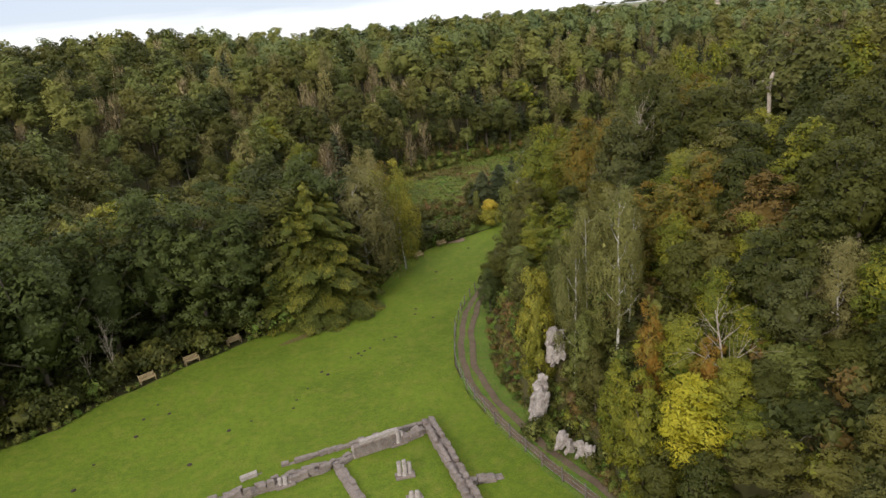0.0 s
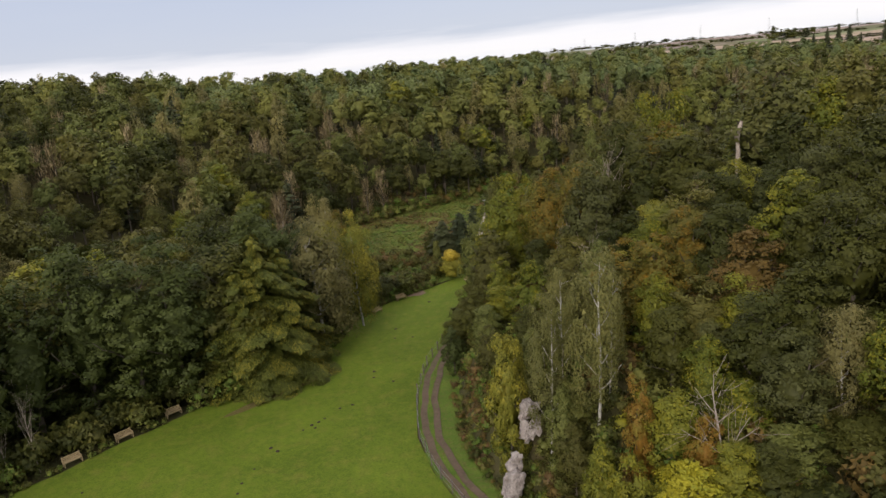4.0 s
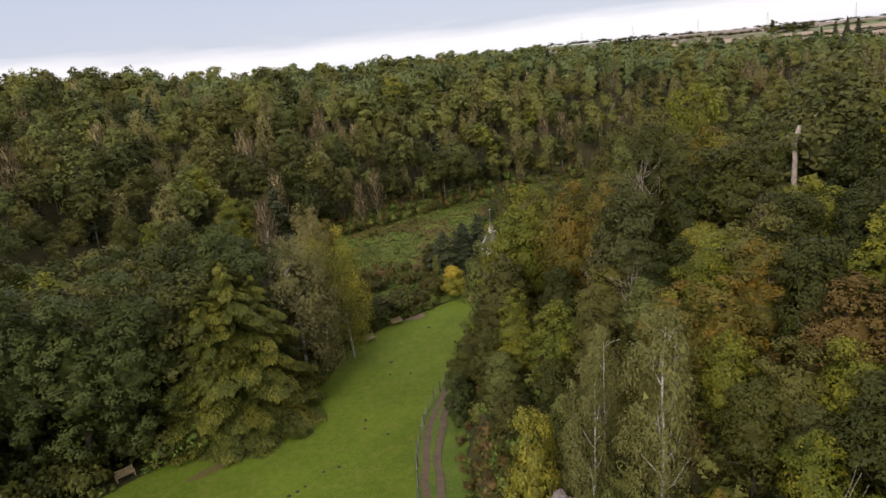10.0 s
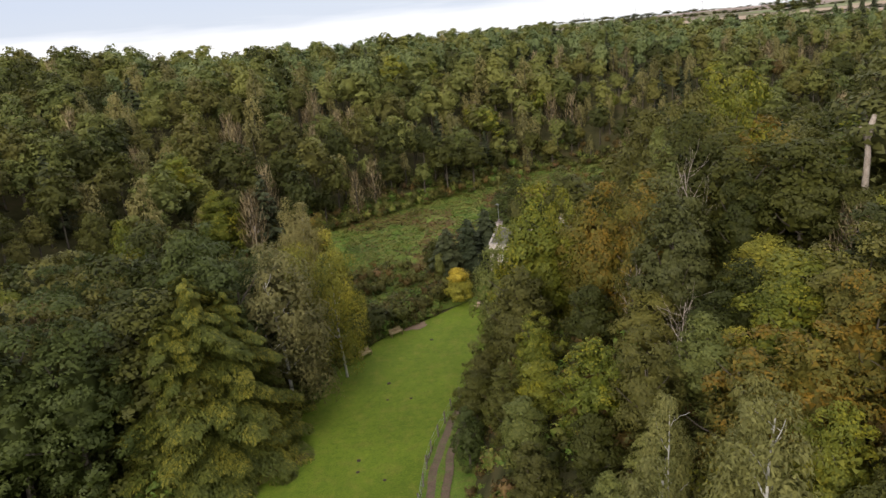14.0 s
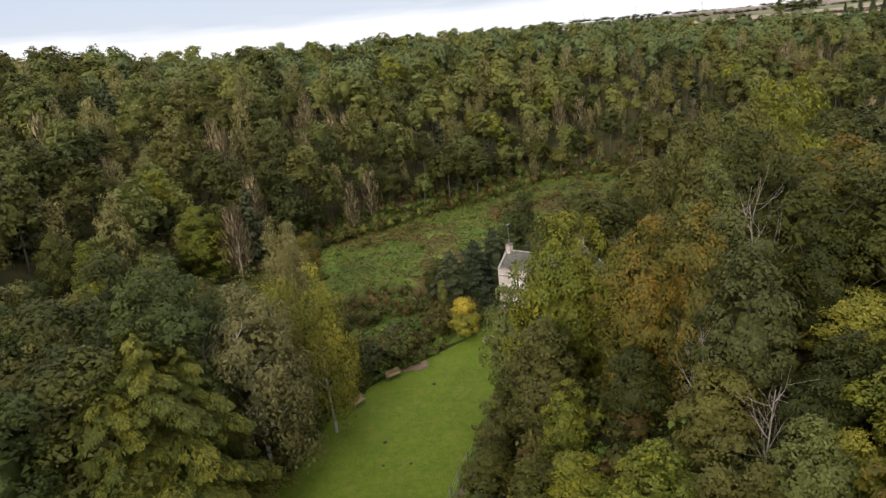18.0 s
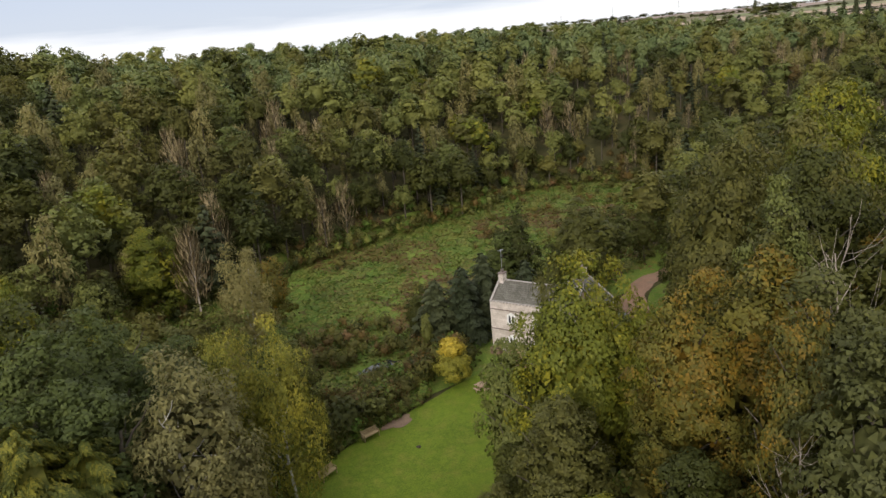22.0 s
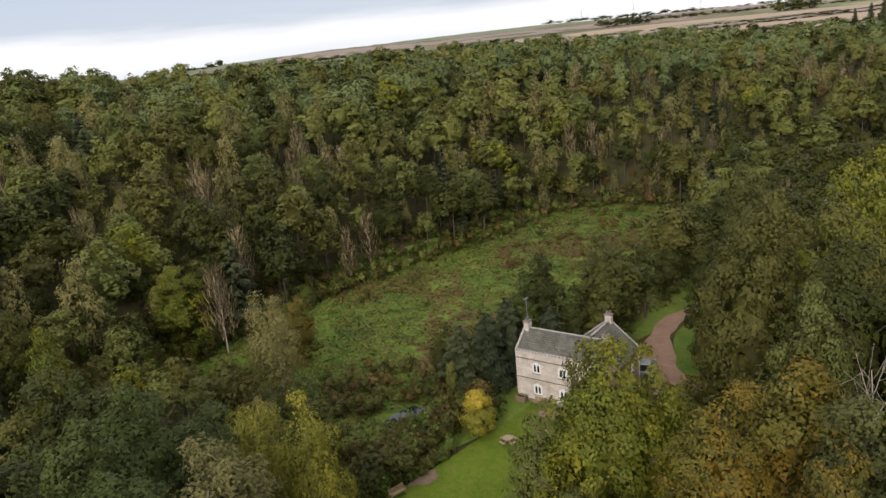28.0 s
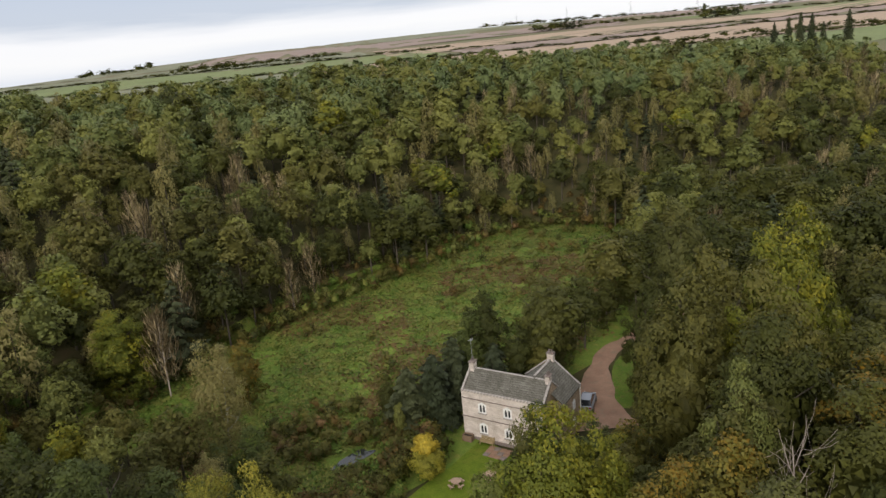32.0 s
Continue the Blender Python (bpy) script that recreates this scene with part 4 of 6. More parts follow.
# ---- the wood near the path: each tree a thing of its own ----
wood_rng = np.random.default_rng(77)


def near_line(x, y, line, gap):
    p = np.array([(px, py) for px, py in line], float)
    d = 1e9
    for (ax, ay), (bx, by) in zip(p[:-1], p[1:]):
        t = min(1, max(0, ((x - ax) * (bx - ax) + (y - ay) * (by - ay)) / ((bx - ax) ** 2 + (by - ay) ** 2)))
        d = min(d, math.hypot(x - ax - t * (bx - ax), y - ay - t * (by - ay)))
    return d < gap


def open_ground(x, y, gap=0.0):
    if 20 < y < 119 and edge_x(MEADOW_L, y) - 2.2 - gap < x < edge_x(MEADOW_R, y) + (3.0 if y < 88 else -0.8) + gap:
        return True
    if 100 < y < 197 and edge_x(C_LEFT, y) - gap * 0.5 < x < edge_x(C_RIGHT, y) + gap * 0.3:
        return True
    if near_line(x, y, TRACK, 2.6 + gap) or near_line(x, y, DRIVE, 3.6 + gap):
        return True
    return 6 < x < 26 and 106 < y < 126


def pick(rng, weights):
    keys = list(weights)
    w = np.array([weights[k] for k in keys], float)
    return keys[int(rng.choice(len(keys), p=w / w.sum()))]


def in_view(x, y, more=0.0):
    return abs(x) < 0.70 * (y + 6) + 10 + more


SIGHTS = [((0.4, 50.2, 37.0), p) for p in [(27, 121, 0.5), (29, 126, 0.5), (31, 130, 0.5), (34, 133, 0.5), (38, 135, 0.5), (25, 118, 2), (22, 116, 4), (14, 116, 5), (7.5, 109, 1), (11, 109, 1), (-2, 104, 1), (-2, 116, 0), (33, 124, 0.5)]]
SIGHTS += [((0.4, 47.6, 33.0), p) for p in [(-29.6, 135, 8), (-24.6, 135, 8), (-15.4, 120, 5)]]
SIGHTS += [((0.3, 42.0, 31.0), p) for p in [(11, 116, 4), (7.5, 109, 1), (4, 100, 0), (2, 94, 0), (45, 182, 3), (-20, 135, 2)]]
SIGHTS += [((0.0, e, 30.3), (34.6, 78.3, z)) for e in (0, 5, 10, 16, 24) for z in (19.4,)]
SIGHTS += [((0.0, 12.0, 30.2), p) for p in [(0, 62, 0), (1.5, 78, 0), (4.2, 50, 3), (6, 50, 6), (3, 84, 0)]]


def hides(x, y, top, r):
    """Whether a crown would stand before something that lies open to view."""
    for (ex, ey, ez), (tx, ty, tz) in SIGHTS:
        dx, dy = tx - ex, ty - ey
        s = ((x - ex) * dx + (y - ey) * dy) / (dx * dx + dy * dy)
        if 0 < s < 1 and math.hypot(ex + s * dx - x, ey + s * dy - y) < r and ez + s * (tz - ez) < top:
            return True
    return False


# near mixes favour darker leaves, in contrast to the haze-lightened far slope
LEFT_MIX = {"alder": 12, "fresh": 0.8, "green": 1.6}
DEEP_MIX = {"green": 4, "alder": 4, "ash": 2, "fresh": 1.6, "olive": 1.8, "brown": 0.4, "birch": 1.6, "pale": 0.4, "lime": 1.0}
BANK_MIX = {"green": 4.6, "fresh": 0.8, "olive": 2.4, "lime": 3.2, "glow": 0.5, "brown": 0.8, "tawny": 1.0, "ash": 1.4, "birch": 0.6, "pale": 0.4}
SHADY_MIX = {"green": 7.6, "fresh": 0.5, "olive": 2.4, "lime": 1.8, "brown": 0.6, "tawny": 0.6, "ash": 1.6, "pale": 0.4}
HILL_MIX = {"green": 9, "olive": 3, "ash": 0.4, "lime": 0.5, "fresh": 0.6}
spots, JOINED = [], []
for y in np.arange(26, 126, 4.8):
    for x in np.arange(-92, 96, 4.8):
        spots.append((x + (wood_rng.random() - 0.5) * 3.2, y + (wood_rng.random() - 0.5) * 3.2))
for y in np.arange(28, 64, 4.4):
    for x in np.arange(11, 46, 4.4):
        spots.append((x + (wood_rng.random() - 0.5) * 3, y + 2.0 + (wood_rng.random() - 0.5) * 3))
for x, y in spots:
    if open_ground(x, y, 0.4) or not in_view(x, y) or y < 24:
        continue
    if any(math.hypot(x - px, y - py) < 0.55 * pr + 0.8 for px, py, pr in PLACED[-420:]):
        continue
    bank = -float(beyond(np.array([x]), np.array([y]), FOOT_BANK)[0])
    if bank > -1:
        if bank < 2.2 and y < 80:
            continue
        key = pick(wood_rng, HILL_MIX if bank > 24 else BANK_MIX if y < 68 else SHADY_MIX)
        h = (6.2 + 3.4 * wood_rng.random()) * (0.72 + 0.50 * float(smooth(np.array(bank), 2, 26)))
        if y > 76:
            h *= 1.5
    else:
        deep = edge_x(MEADOW_L, min(y, 106)) - x
        key = pick(wood_rng, LEFT_MIX if deep < 16 and y < 104 else DEEP_MIX)
        h = (15.0 if deep < 22 else 12.5) + 3.6 * wood_rng.random()
        if y > 101:
            h *= 0.52
    wide = 0.95 + 0.35 * wood_rng.random()
    tall = h
    while h > 2.6 and hides(x, y, land_at(x, y) + h, 2.6 * h / 10 * wide):
        h -= 0.8
    if h < 2.6 or h < 0.25 * tall:
        continue
    if x > 45 and y > 80:
        h *= 0.85
    if KINDS[key]["name"] == "broadleaf_tree" and (abs(x + 4) > 44 or y > 116) and y > 40:
        JOINED.append((key, x, y, h, wide))
    else:
        tree(key, x, y, h, wide, far=y > 100 or abs(x) > 34)

# ---- the woods on the far slope and plateau: joined ----
FAR = {}
for key, fn, mat in (("green", crown_broad, "green"), ("fresh", crown_broad, "fresh"), ("olive", crown_broad, "olive"), ("brown", crown_broad, "brown"),
                     ("lime", crown_broad, "lime"), ("birch", crown_birch, "birch"), ("pale", crown_twigs, "twig"), ("pine", crown_broad, "blue"), ("dark", crown_layers, "dark")):
    FAR[key] = []
    for level in range(5):
        row = []
        for g in seeds(3, 200 + 10 * level):
            if fn is crown_broad:
                row.append(fn(g, boughs=(26, 18, 12, 40, 5)[level], leaf=(0.30, 0.42, 0.56, 0.26, 1.0)[level], count=(1250, 680, 380, 1700, 50)[level], down=1.5, lift=0.5, low=0.22, sprays=(7, 5, 4, 8, 3)[level], inner=(200, 120, 70, 300, 12)[level]))
            elif fn is crown_birch:
                row.append(fn(g, boughs=(20, 15, 10, 20, 5)[level], leaf=(0.28, 0.40, 0.54, 0.28, 1.0)[level], count=(1300, 700, 380, 1300, 40)[level], lift=0.5, sprays=(7, 5, 4, 7, 3)[level], inner=(120, 80, 50, 120, 12)[level], down=1.5))
            elif fn is crown_twigs:
                row.append(fn(g, strokes=(420, 260, 150, 420, 60)[level], leaf=(0.6, 0.7, 0.9, 0.6, 1.0)[level]))
            else:
                row.append(fn(g, 10, 2.3, (70, 56, 44, 70, 20)[level], (0.32, 0.44, 0.6, 0.32, 1.0)[level], 0.2, density=(2.0, 1.3, 0.8, 2.0, 0.3)[level]))
        FAR[key].append(row)
FAR_MATS = ["green", "fresh", "olive", "brown", "lime", "birch", "pale", "pine", "dark"]
far_rng = np.random.default_rng(5)
vs, fs, mi, ti, nr, count = [], [], [], [], [], 0
bark_v, bark_f, bark_n = [], [], 0


mx, my = np.meshgrid(np.arange(-300, 301, 4.0), np.arange(100, 371, 4.0))
table_far, table_land = beyond(mx, my, FOOT_FAR), land(mx, my)


def looked_up(table, x, y):
    u, v = (x + 300) / 4.0, (y - 100) / 4.0
    i, j = min(max(int(v), 0), table.shape[0] - 2), min(max(int(u), 0), table.shape[1] - 2)
    u, v = u - j, v - i
    return float((table[i, j] * (1 - u) + table[i, j + 1] * u) * (1 - v) + (table[i + 1, j] * (1 - u) + table[i + 1, j + 1] * u) * v)


def far_of(x, y):
    return looked_up(table_far, x, y)


def height_of(x, y):
    return looked_up(table_land, x, y)


def wood_edge(x):
    """Where the plateau's wood gives way to the fields."""
    return np.interp(x, [-260, -150, -95, -60, -30, 20, 80, 140, 220, 320], [215, 225, 240, 268, 305, 335, 345, 330, 300, 290])


def plant(key, px, py, h, wide, level):
    """One more tree of the joined woods."""
    global count, bark_n
    v, f, nn = FAR[key][level][int(far_rng.integers(3))]
    w, a = h / 10 * wide, far_rng.random() * 6.283
    ca, sa = math.cos(a) * w, math.sin(a) * w
    z = land_at(px, py) if level == 3 else height_of(px, py)
    vs.append(np.stack([px + v[:, 0] * ca - v[:, 1] * sa, py + v[:, 0] * sa + v[:, 1] * ca, z + v[:, 2] * h / 10], 1).astype(np.float32))
    fs.append(f + count)
    nr.append(np.stack([nn[:, 0] * math.cos(a) - nn[:, 1] * math.sin(a), nn[:, 0] * math.sin(a) + nn[:, 1] * math.cos(a), nn[:, 2]], 1).astype(np.float32))
    mi.append(np.full(len(f), FAR_MATS.index(key)))
    ti.append(np.full(len(f), far_rng.random(), np.float32))
    count += len(v)
    if level != 2:
        tv, tf = tube([(px, py, z - 0.3), (px + 0.1, py, z + h * 0.5), (px, py + 0.1, z + h * 0.85)], [0.16, 0.11, 0.04], 4)
        bark_v.append(tv)
        bark_f.append(tf + bark_n)
        bark_n += len(tv)


for key, x, y, h, wide in JOINED:
    plant("olive" if key not in FAR else key, x, y, h, wide, 3)
y = 122.0
while y < 350:
    step = 4.05 + 0.006 * (y - 122)
    x = -0.70 * y - 8
    while x < 0.66 * y + 8:
        px, py = x + (far_rng.random() - 0.5) * step * 0.8, y + (far_rng.random() - 0.5) * step * 0.8
        x += step
        if open_ground(px, py, -1.0) or py > wood_edge(px) or (py < 127 and in_view(px, py) and py < 125.5):
            continue
        slope = far_of(px, py)
        band = 0.5 + 0.5 * math.sin(px * 0.045 + 1.3) * math.cos(py * 0.05 + px * 0.02)
        # lighter leaf colours prevail up the slope, in place of haze
        if px < -0.33 * py:
            mix = {"green": 3.4, "fresh": 3.4, "olive": 1.6, "birch": 1.6, "pale": 0.5, "dark": 0.5}
        elif slope < 9:
            mix = {"green": 4.4, "fresh": 2.6, "olive": 1.0, "lime": 0.5, "birch": 0.8, "pale": 0.8, "dark": 0.8}
        elif slope < 40:
            mix = {"green": 1.4, "fresh": 5.2, "olive": 2.4, "brown": 0.06, "lime": 0.35, "birch": 5.0, "pale": 2.4 * band + 0.6, "dark": 0.4}
        else:
            mix = {"green": 0.8, "fresh": 4.2, "olive": 0.8, "pine": 6.0, "birch": 0.5, "dark": 0.3}
        key = pick(far_rng, mix)
        if py < 152 and px > 4 and key in ("lime", "fresh"):
            key = "green"
        if py < 152 and hides(px, py, height_of(px, py) + 11, 2.8):
            continue
        level = 0 if py < 190 else 1 if py < 250 else 2
        h = 6.8 + 7.0 * far_rng.random() ** 1.5 if py < 235 else 8.6 + 5.0 * far_rng.random() ** 1.4
        if px > 0.2 * py and py > 190:
            h *= 0.86
        plant(key, px, py, h, (0.90 + 0.45 * far_rng.random()) * (0.75 if key in ("pale", "birch") else 0.8 if key == "pine" else 1.0), level)
    y += step * 0.9
mats = [LEAF["twig" if k == "pale" else "blue" if k == "pine" else k] for k in FAR_MATS]
far_mesh = leafy("far_woods", (np.concatenate(vs), np.concatenate(fs), np.concatenate(nr)), mats, np.concatenate(mi))
tint = far_mesh.attributes.new("tint", "FLOAT", "FACE")
tint.data.foreach_set("value", np.concatenate(ti))
far_woods = tagged(new("far_woods", far_mesh), "mixed autumn woodland covering the far slope and plateau", "woods", kind="stuff")
trunks = new("trunks", mesh_of("far_trunks", np.concatenate(bark_v), np.concatenate(bark_f), [BARK]))
trunks.parent = far_woods
trunks["kind"] = "stuff"


# ---- undergrowth, bracken and tussocks: uncountable, joined ----
def clump(rng, kind):
    if kind == "tuft":
        k = 30
        c = np.stack([rng.normal(size=k) * 0.42, rng.normal(size=k) * 0.42, 0.08 + 0.18 * rng.random(k)], 1)
        return cards(c, np.stack([rng.normal(size=k) * 0.8, rng.normal(size=k) * 0.8, np.full(k, 1.0)], 1), 0.22 + 0.18 * rng.random(k), rng, 0.5, 0.1,
                     np.stack([rng.normal(size=k) * 0.2, rng.normal(size=k) * 0.2, np.full(k, 1.0)], 1))
    return crown_broad(rng, 1.6, 0.95, 0.0, 8, 0.15, 150, 0.35, 6, sprays=6)


CLUMPS = {k: [clump(g, k) for g in seeds(4, 300 + i)] for i, k in enumerate(("tuft", "shrub"))}
UNDER_MATS = ["herb", "fern", "olive", "green", "brown", "fresh", "lime"]
under_v, under_f, under_m, under_t, under_xy, under_r, under_n = [], [], [], [], [], [], 0
under_rng = np.random.default_rng(9)


def scatter(kind, x, y, size, mat, flat=1.0):
    global under_n
    if math.hypot(x - 5.2, y - 110.6) < 3.2:
        return
    under_xy.append((x, y))
    v, f, nn = CLUMPS[kind][int(under_rng.integers(4))]
    a = under_rng.random() * 6.283
    ca, sa = math.cos(a) * size, math.sin(a) * size
    under_v.append(np.stack([x + v[:, 0] * ca - v[:, 1] * sa, y + v[:, 0] * sa + v[:, 1] * ca, v[:, 2] * size * flat], 1))
    under_f.append(f + under_n)
    under_r.append(np.stack([nn[:, 0] * math.cos(a) - nn[:, 1] * math.sin(a), nn[:, 0] * math.sin(a) + nn[:, 1] * math.cos(a), nn[:, 2]], 1))
    under_m.append(np.full(len(f), UNDER_MATS.index(mat)))
    under_t.append(np.full(len(f), under_rng.random(), np.float32))
    under_n += len(v)


def choice(mix):
    return pick(under_rng, mix)


# bank beside the track
for k in range(900):
    y = 34 + 66 * under_rng.random()
    b = 14.0 * under_rng.random() ** 1.3
    foot = float(np.interp(y, [p[1] for p in FOOT_BANK[1:11]], [p[0] for p in FOOT_BANK[1:11]]))
    x = foot + b - 0.6
    if 47.5 < y < 54 and b < 3.4 and under_rng.random() < 0.55:
        continue
    mix = {"fern": 2.2, "herb": 2.2, "olive": 1.0, "brown": 1.2} if b < 2.5 else {"green": 3, "olive": 2, "herb": 1.4, "brown": 1.2, "lime": 0.6, "fresh": 1.4}
    scatter("shrub", x, y, (0.45 if b < 1.6 else 0.9) * (0.7 + 0.8 * under_rng.random()), choice(mix))
# low growth between the track and the bank
for k in range(420):
    y = 35 + 30 * under_rng.random()
    foot = float(np.interp(y, [p[1] for p in FOOT_BANK[1:11]], [p[0] for p in FOOT_BANK[1:11]]))
    b = -0.7 + 4.2 * under_rng.random()
    scatter("shrub", foot + b, y, 0.38 + 0.3 * under_rng.random(), choice({"fern": 2.4, "herb": 2, "olive": 1, "green": 1} if b < 1.4 else {"green": 4, "fresh": 1.5, "olive": 1}))
# thicket under the bank's trees
for k in range(1000):
    x, y = 9 + 46 * under_rng.random(), 24 + 78 * under_rng.random()
    b = x - float(np.interp(y, [p[1] for p in FOOT_BANK[1:11]], [p[0] for p in FOOT_BANK[1:11]]))
    if b < 4 or x > 0.7 * y + 16:
        continue
    scatter("shrub", x, y, 1.1 + 0.9 * under_rng.random(), choice({"green": 3, "olive": 2.4, "brown": 1.4, "lime": 0.5, "fresh": 1.4, "herb": 1}))
# foot of the trees along the meadow's left side
for k in range(900):
    y = 40 + 66 * under_rng.random()
    d = 5.0 * under_rng.random() ** 1.5
    x = float(edge_x(MEADOW_L, y)) + 0.15 - d
    if any(math.hypot(x - bx, y - by) < (1.3 if d < 1.2 else 1.9) for bx, by in ((-32.5, 64.0), (-29.3, 67.7), (-26.1, 72.1), (-6.3, 98.1))):
        continue
    scatter("shrub", x, y, (0.42 if d < 1.2 else 1.7) * (0.7 + 0.7 * under_rng.random()), choice({"herb": 4, "fresh": 2, "green": 2, "olive": 0.6} if d < 1.4 else {"green": 5, "olive": 0.6}))
# stream side shrubs below the clearing
for k in range(300):
    s = under_rng.random()
    x, y = -9 + 15.5 * s + under_rng.normal() * 1.4, 100.5 + 13.5 * s + 1.6 + abs(under_rng.normal()) * 2.8
    if x > edge_x(MEADOW_L, min(y, 115)) - 0.8 or math.hypot((x + 2.2) / 3.4, (y - 116.6) / 2.0) < 1:
        continue
    scatter("shrub", x, y, 0.75 + 0.85 * under_rng.random(), choice({"olive": 3, "brown": 1.6, "fern": 0.6, "green": 1.4, "herb": 1}))
for k in range(260):
    s = under_rng.random()
    y = 96 + 17.5 * s
    d = 1.6 * under_rng.random()
    scatter("shrub", float(edge_x(MEADOW_L, y)) - 0.1 - d, y, 0.35 + 0.35 * d, choice({"herb": 3, "olive": 2, "fern": 1, "green": 1}))
for k in range(190):
    x, y = -11 + 17 * under_rng.random(), 117.5 + 11 * under_rng.random()
    if x > edge_x(C_RIGHT, y) - 1 or x < edge_x(C_LEFT, y) + 1 or math.hypot((x + 2.2) / 3.4, (y - 116.6) / 2.0) < 1 or under_rng.random() < (y - 117.5) / 14:
        continue
    scatter("shrub", x, y, 0.6 + 0.8 * under_rng.random(), choice({"olive": 3, "brown": 2, "fern": 1, "green": 2.4}))
# bushes round the rocks on the bank
for x0, y0 in ((4.2, 48.4), (5.2, 48.2), (6.0, 49.6), (5.2, 51.4), (7.2, 50.2), (6.0, 46.0), (7.4, 45.0), (8.4, 43.6), (7.2, 47.4)):
    for k in range(5):
        scatter("shrub", x0 + under_rng.normal() * 0.5, y0 + under_rng.normal() * 0.5, 0.55 + 0.6 * under_rng.random(), choice({"green": 3, "olive": 1.5, "fresh": 2, "lime": 0.6}))
# bushes along the foot of the far wood
for k in range(560):
    i = 3 + int(under_rng.integers(8))
    s = under_rng.random()
    (ax, ay), (bx, by) = FOOT_FAR[i], FOOT_FAR[i + 1]
    d = -2.5 + 9 * under_rng.random()
    ln = math.hypot(bx - ax, by - ay)
    x, y = ax + (bx - ax) * s - (by - ay) / ln * d, ay + (by - ay) * s + (bx - ax) / ln * d
    scatter("shrub", x, y, 0.9 + 1.0 * under_rng.random(), choice({"green": 3, "olive": 2.4, "brown": 1.4, "fresh": 2, "herb": 1.6, "fern": 0.8}))
# the clearing: rank tufts with drifts of bracken
for k in range(5600):
    y = 109 + 88 * under_rng.random()
    l_x, r_x = float(edge_x(C_LEFT, y)), float(edge_x(C_RIGHT, y))
    x = l_x - 4.5 + (r_x - l_x + 8) * under_rng.random()
    if (6 < x < 24 and y < 127 and y < 118 + 0.2 * x) or near_line(x, y, DRIVE, 3.4) or math.hypot((x + 2.2) / 3.4, (y - 116.6) / 2.0) < 1 or (x > 0 and y < 113):
        continue
    drift = math.sin(x * 0.16 + y * 0.09 + 0.6) + 0.7 * math.sin(y * 0.21 - x * 0.07) + 0.5 * math.sin(x * 0.5)
    mat = choice({"fern": 4, "brown": 1.2, "herb": 0.6, "olive": 0.6} if drift > (0.0 if 126 < y < 172 and x > -2 + 0.25 * (y - 126) else 0.95) else {"herb": 6, "fresh": 2, "olive": 1.0, "fern": 0.3})
    if under_rng.random() < 0.05 and (drift > 0.7 or x > 12):
        scatter("shrub", x, y, 0.5 + 0.9 * under_rng.random(), choice({"olive": 3, "brown": 2, "green": 1}))
    else:
        scatter("tuft", x, y, 0.9 + 0.9 * under_rng.random(), mat, 0.75)
under_z = land(np.array([p[0] for p in under_xy]), np.array([p[1] for p in under_xy]))
for v, z in zip(under_v, under_z):
    v[:, 2] += z
under = leafy("undergrowth", (np.concatenate(under_v), np.concatenate(under_f), np.concatenate(under_r)), [LEAF[k] for k in UNDER_MATS], np.concatenate(under_m))
under.attributes.new("tint", "FLOAT", "FACE").data.foreach_set("value", np.concatenate(under_t))
tagged(new("undergrowth", under), "green herbs, brambles and brown bracken under the trees", "undergrowth", kind="stuff")


# ---- bmesh helpers ----
def box(bm, x0, x1, y0, y1, z0, z1):
    v = [bm.verts.new(p) for p in ((x0, y0, z0), (x1, y0, z0), (x1, y1, z0), (x0, y1, z0), (x0, y0, z1), (x1, y0, z1), (x1, y1, z1), (x0, y1, z1))]
    for f in ((3, 2, 1, 0), (4, 5, 6, 7), (0, 1, 5, 4), (1, 2, 6, 5), (2, 3, 7, 6), (3, 0, 4, 7)):
        bm.faces.new([v[i] for i in f])
    return v


def mesh_from(bm, name, mats, bevel=0.0, shade=False):
    if bevel:
        bmesh.ops.bevel(bm, geom=bm.edges[:], offset=bevel, segments=1, affect="EDGES", clamp_overlap=True)
    bmesh.ops.recalc_face_normals(bm, faces=bm.faces[:])
    me = bpy.data.meshes.new(name)
    bm.to_mesh(me)
    bm.free()
    for m in mats:
        me.materials.append(m)
    if shade:
        for p in me.polygons:
            p.use_smooth = True
    return me


def block(name, size, mat, bevel=0.01, jitter=0.0, seed=0):
    """A block centred on its base, with worn edges."""
    bm = bmesh.new()
    vs = box(bm, -size[0] / 2, size[0] / 2, -size[1] / 2, size[1] / 2, 0, size[2])
    g = random.Random(seed)
    for v in vs:
        v.co += Vector([(g.random() - 0.5) * jitter for _ in range(3)])
    return mesh_from(bm, name, [mat], bevel)


def thing(name, m, label, category, group="", kind=""):
    ob = new(name)
    ob.empty_display_size = 0.3
    ob.matrix_basis = m
    return tagged(ob, label, category, group, kind)


def put(name, me, parent, x=0, y=0, z=0, rx=0, ry=0, rz=0, label=""):
    ob = part(name, me, parent, label)
    ob.matrix_basis = pose(x, y, z, rx, ry, rz)
    return ob


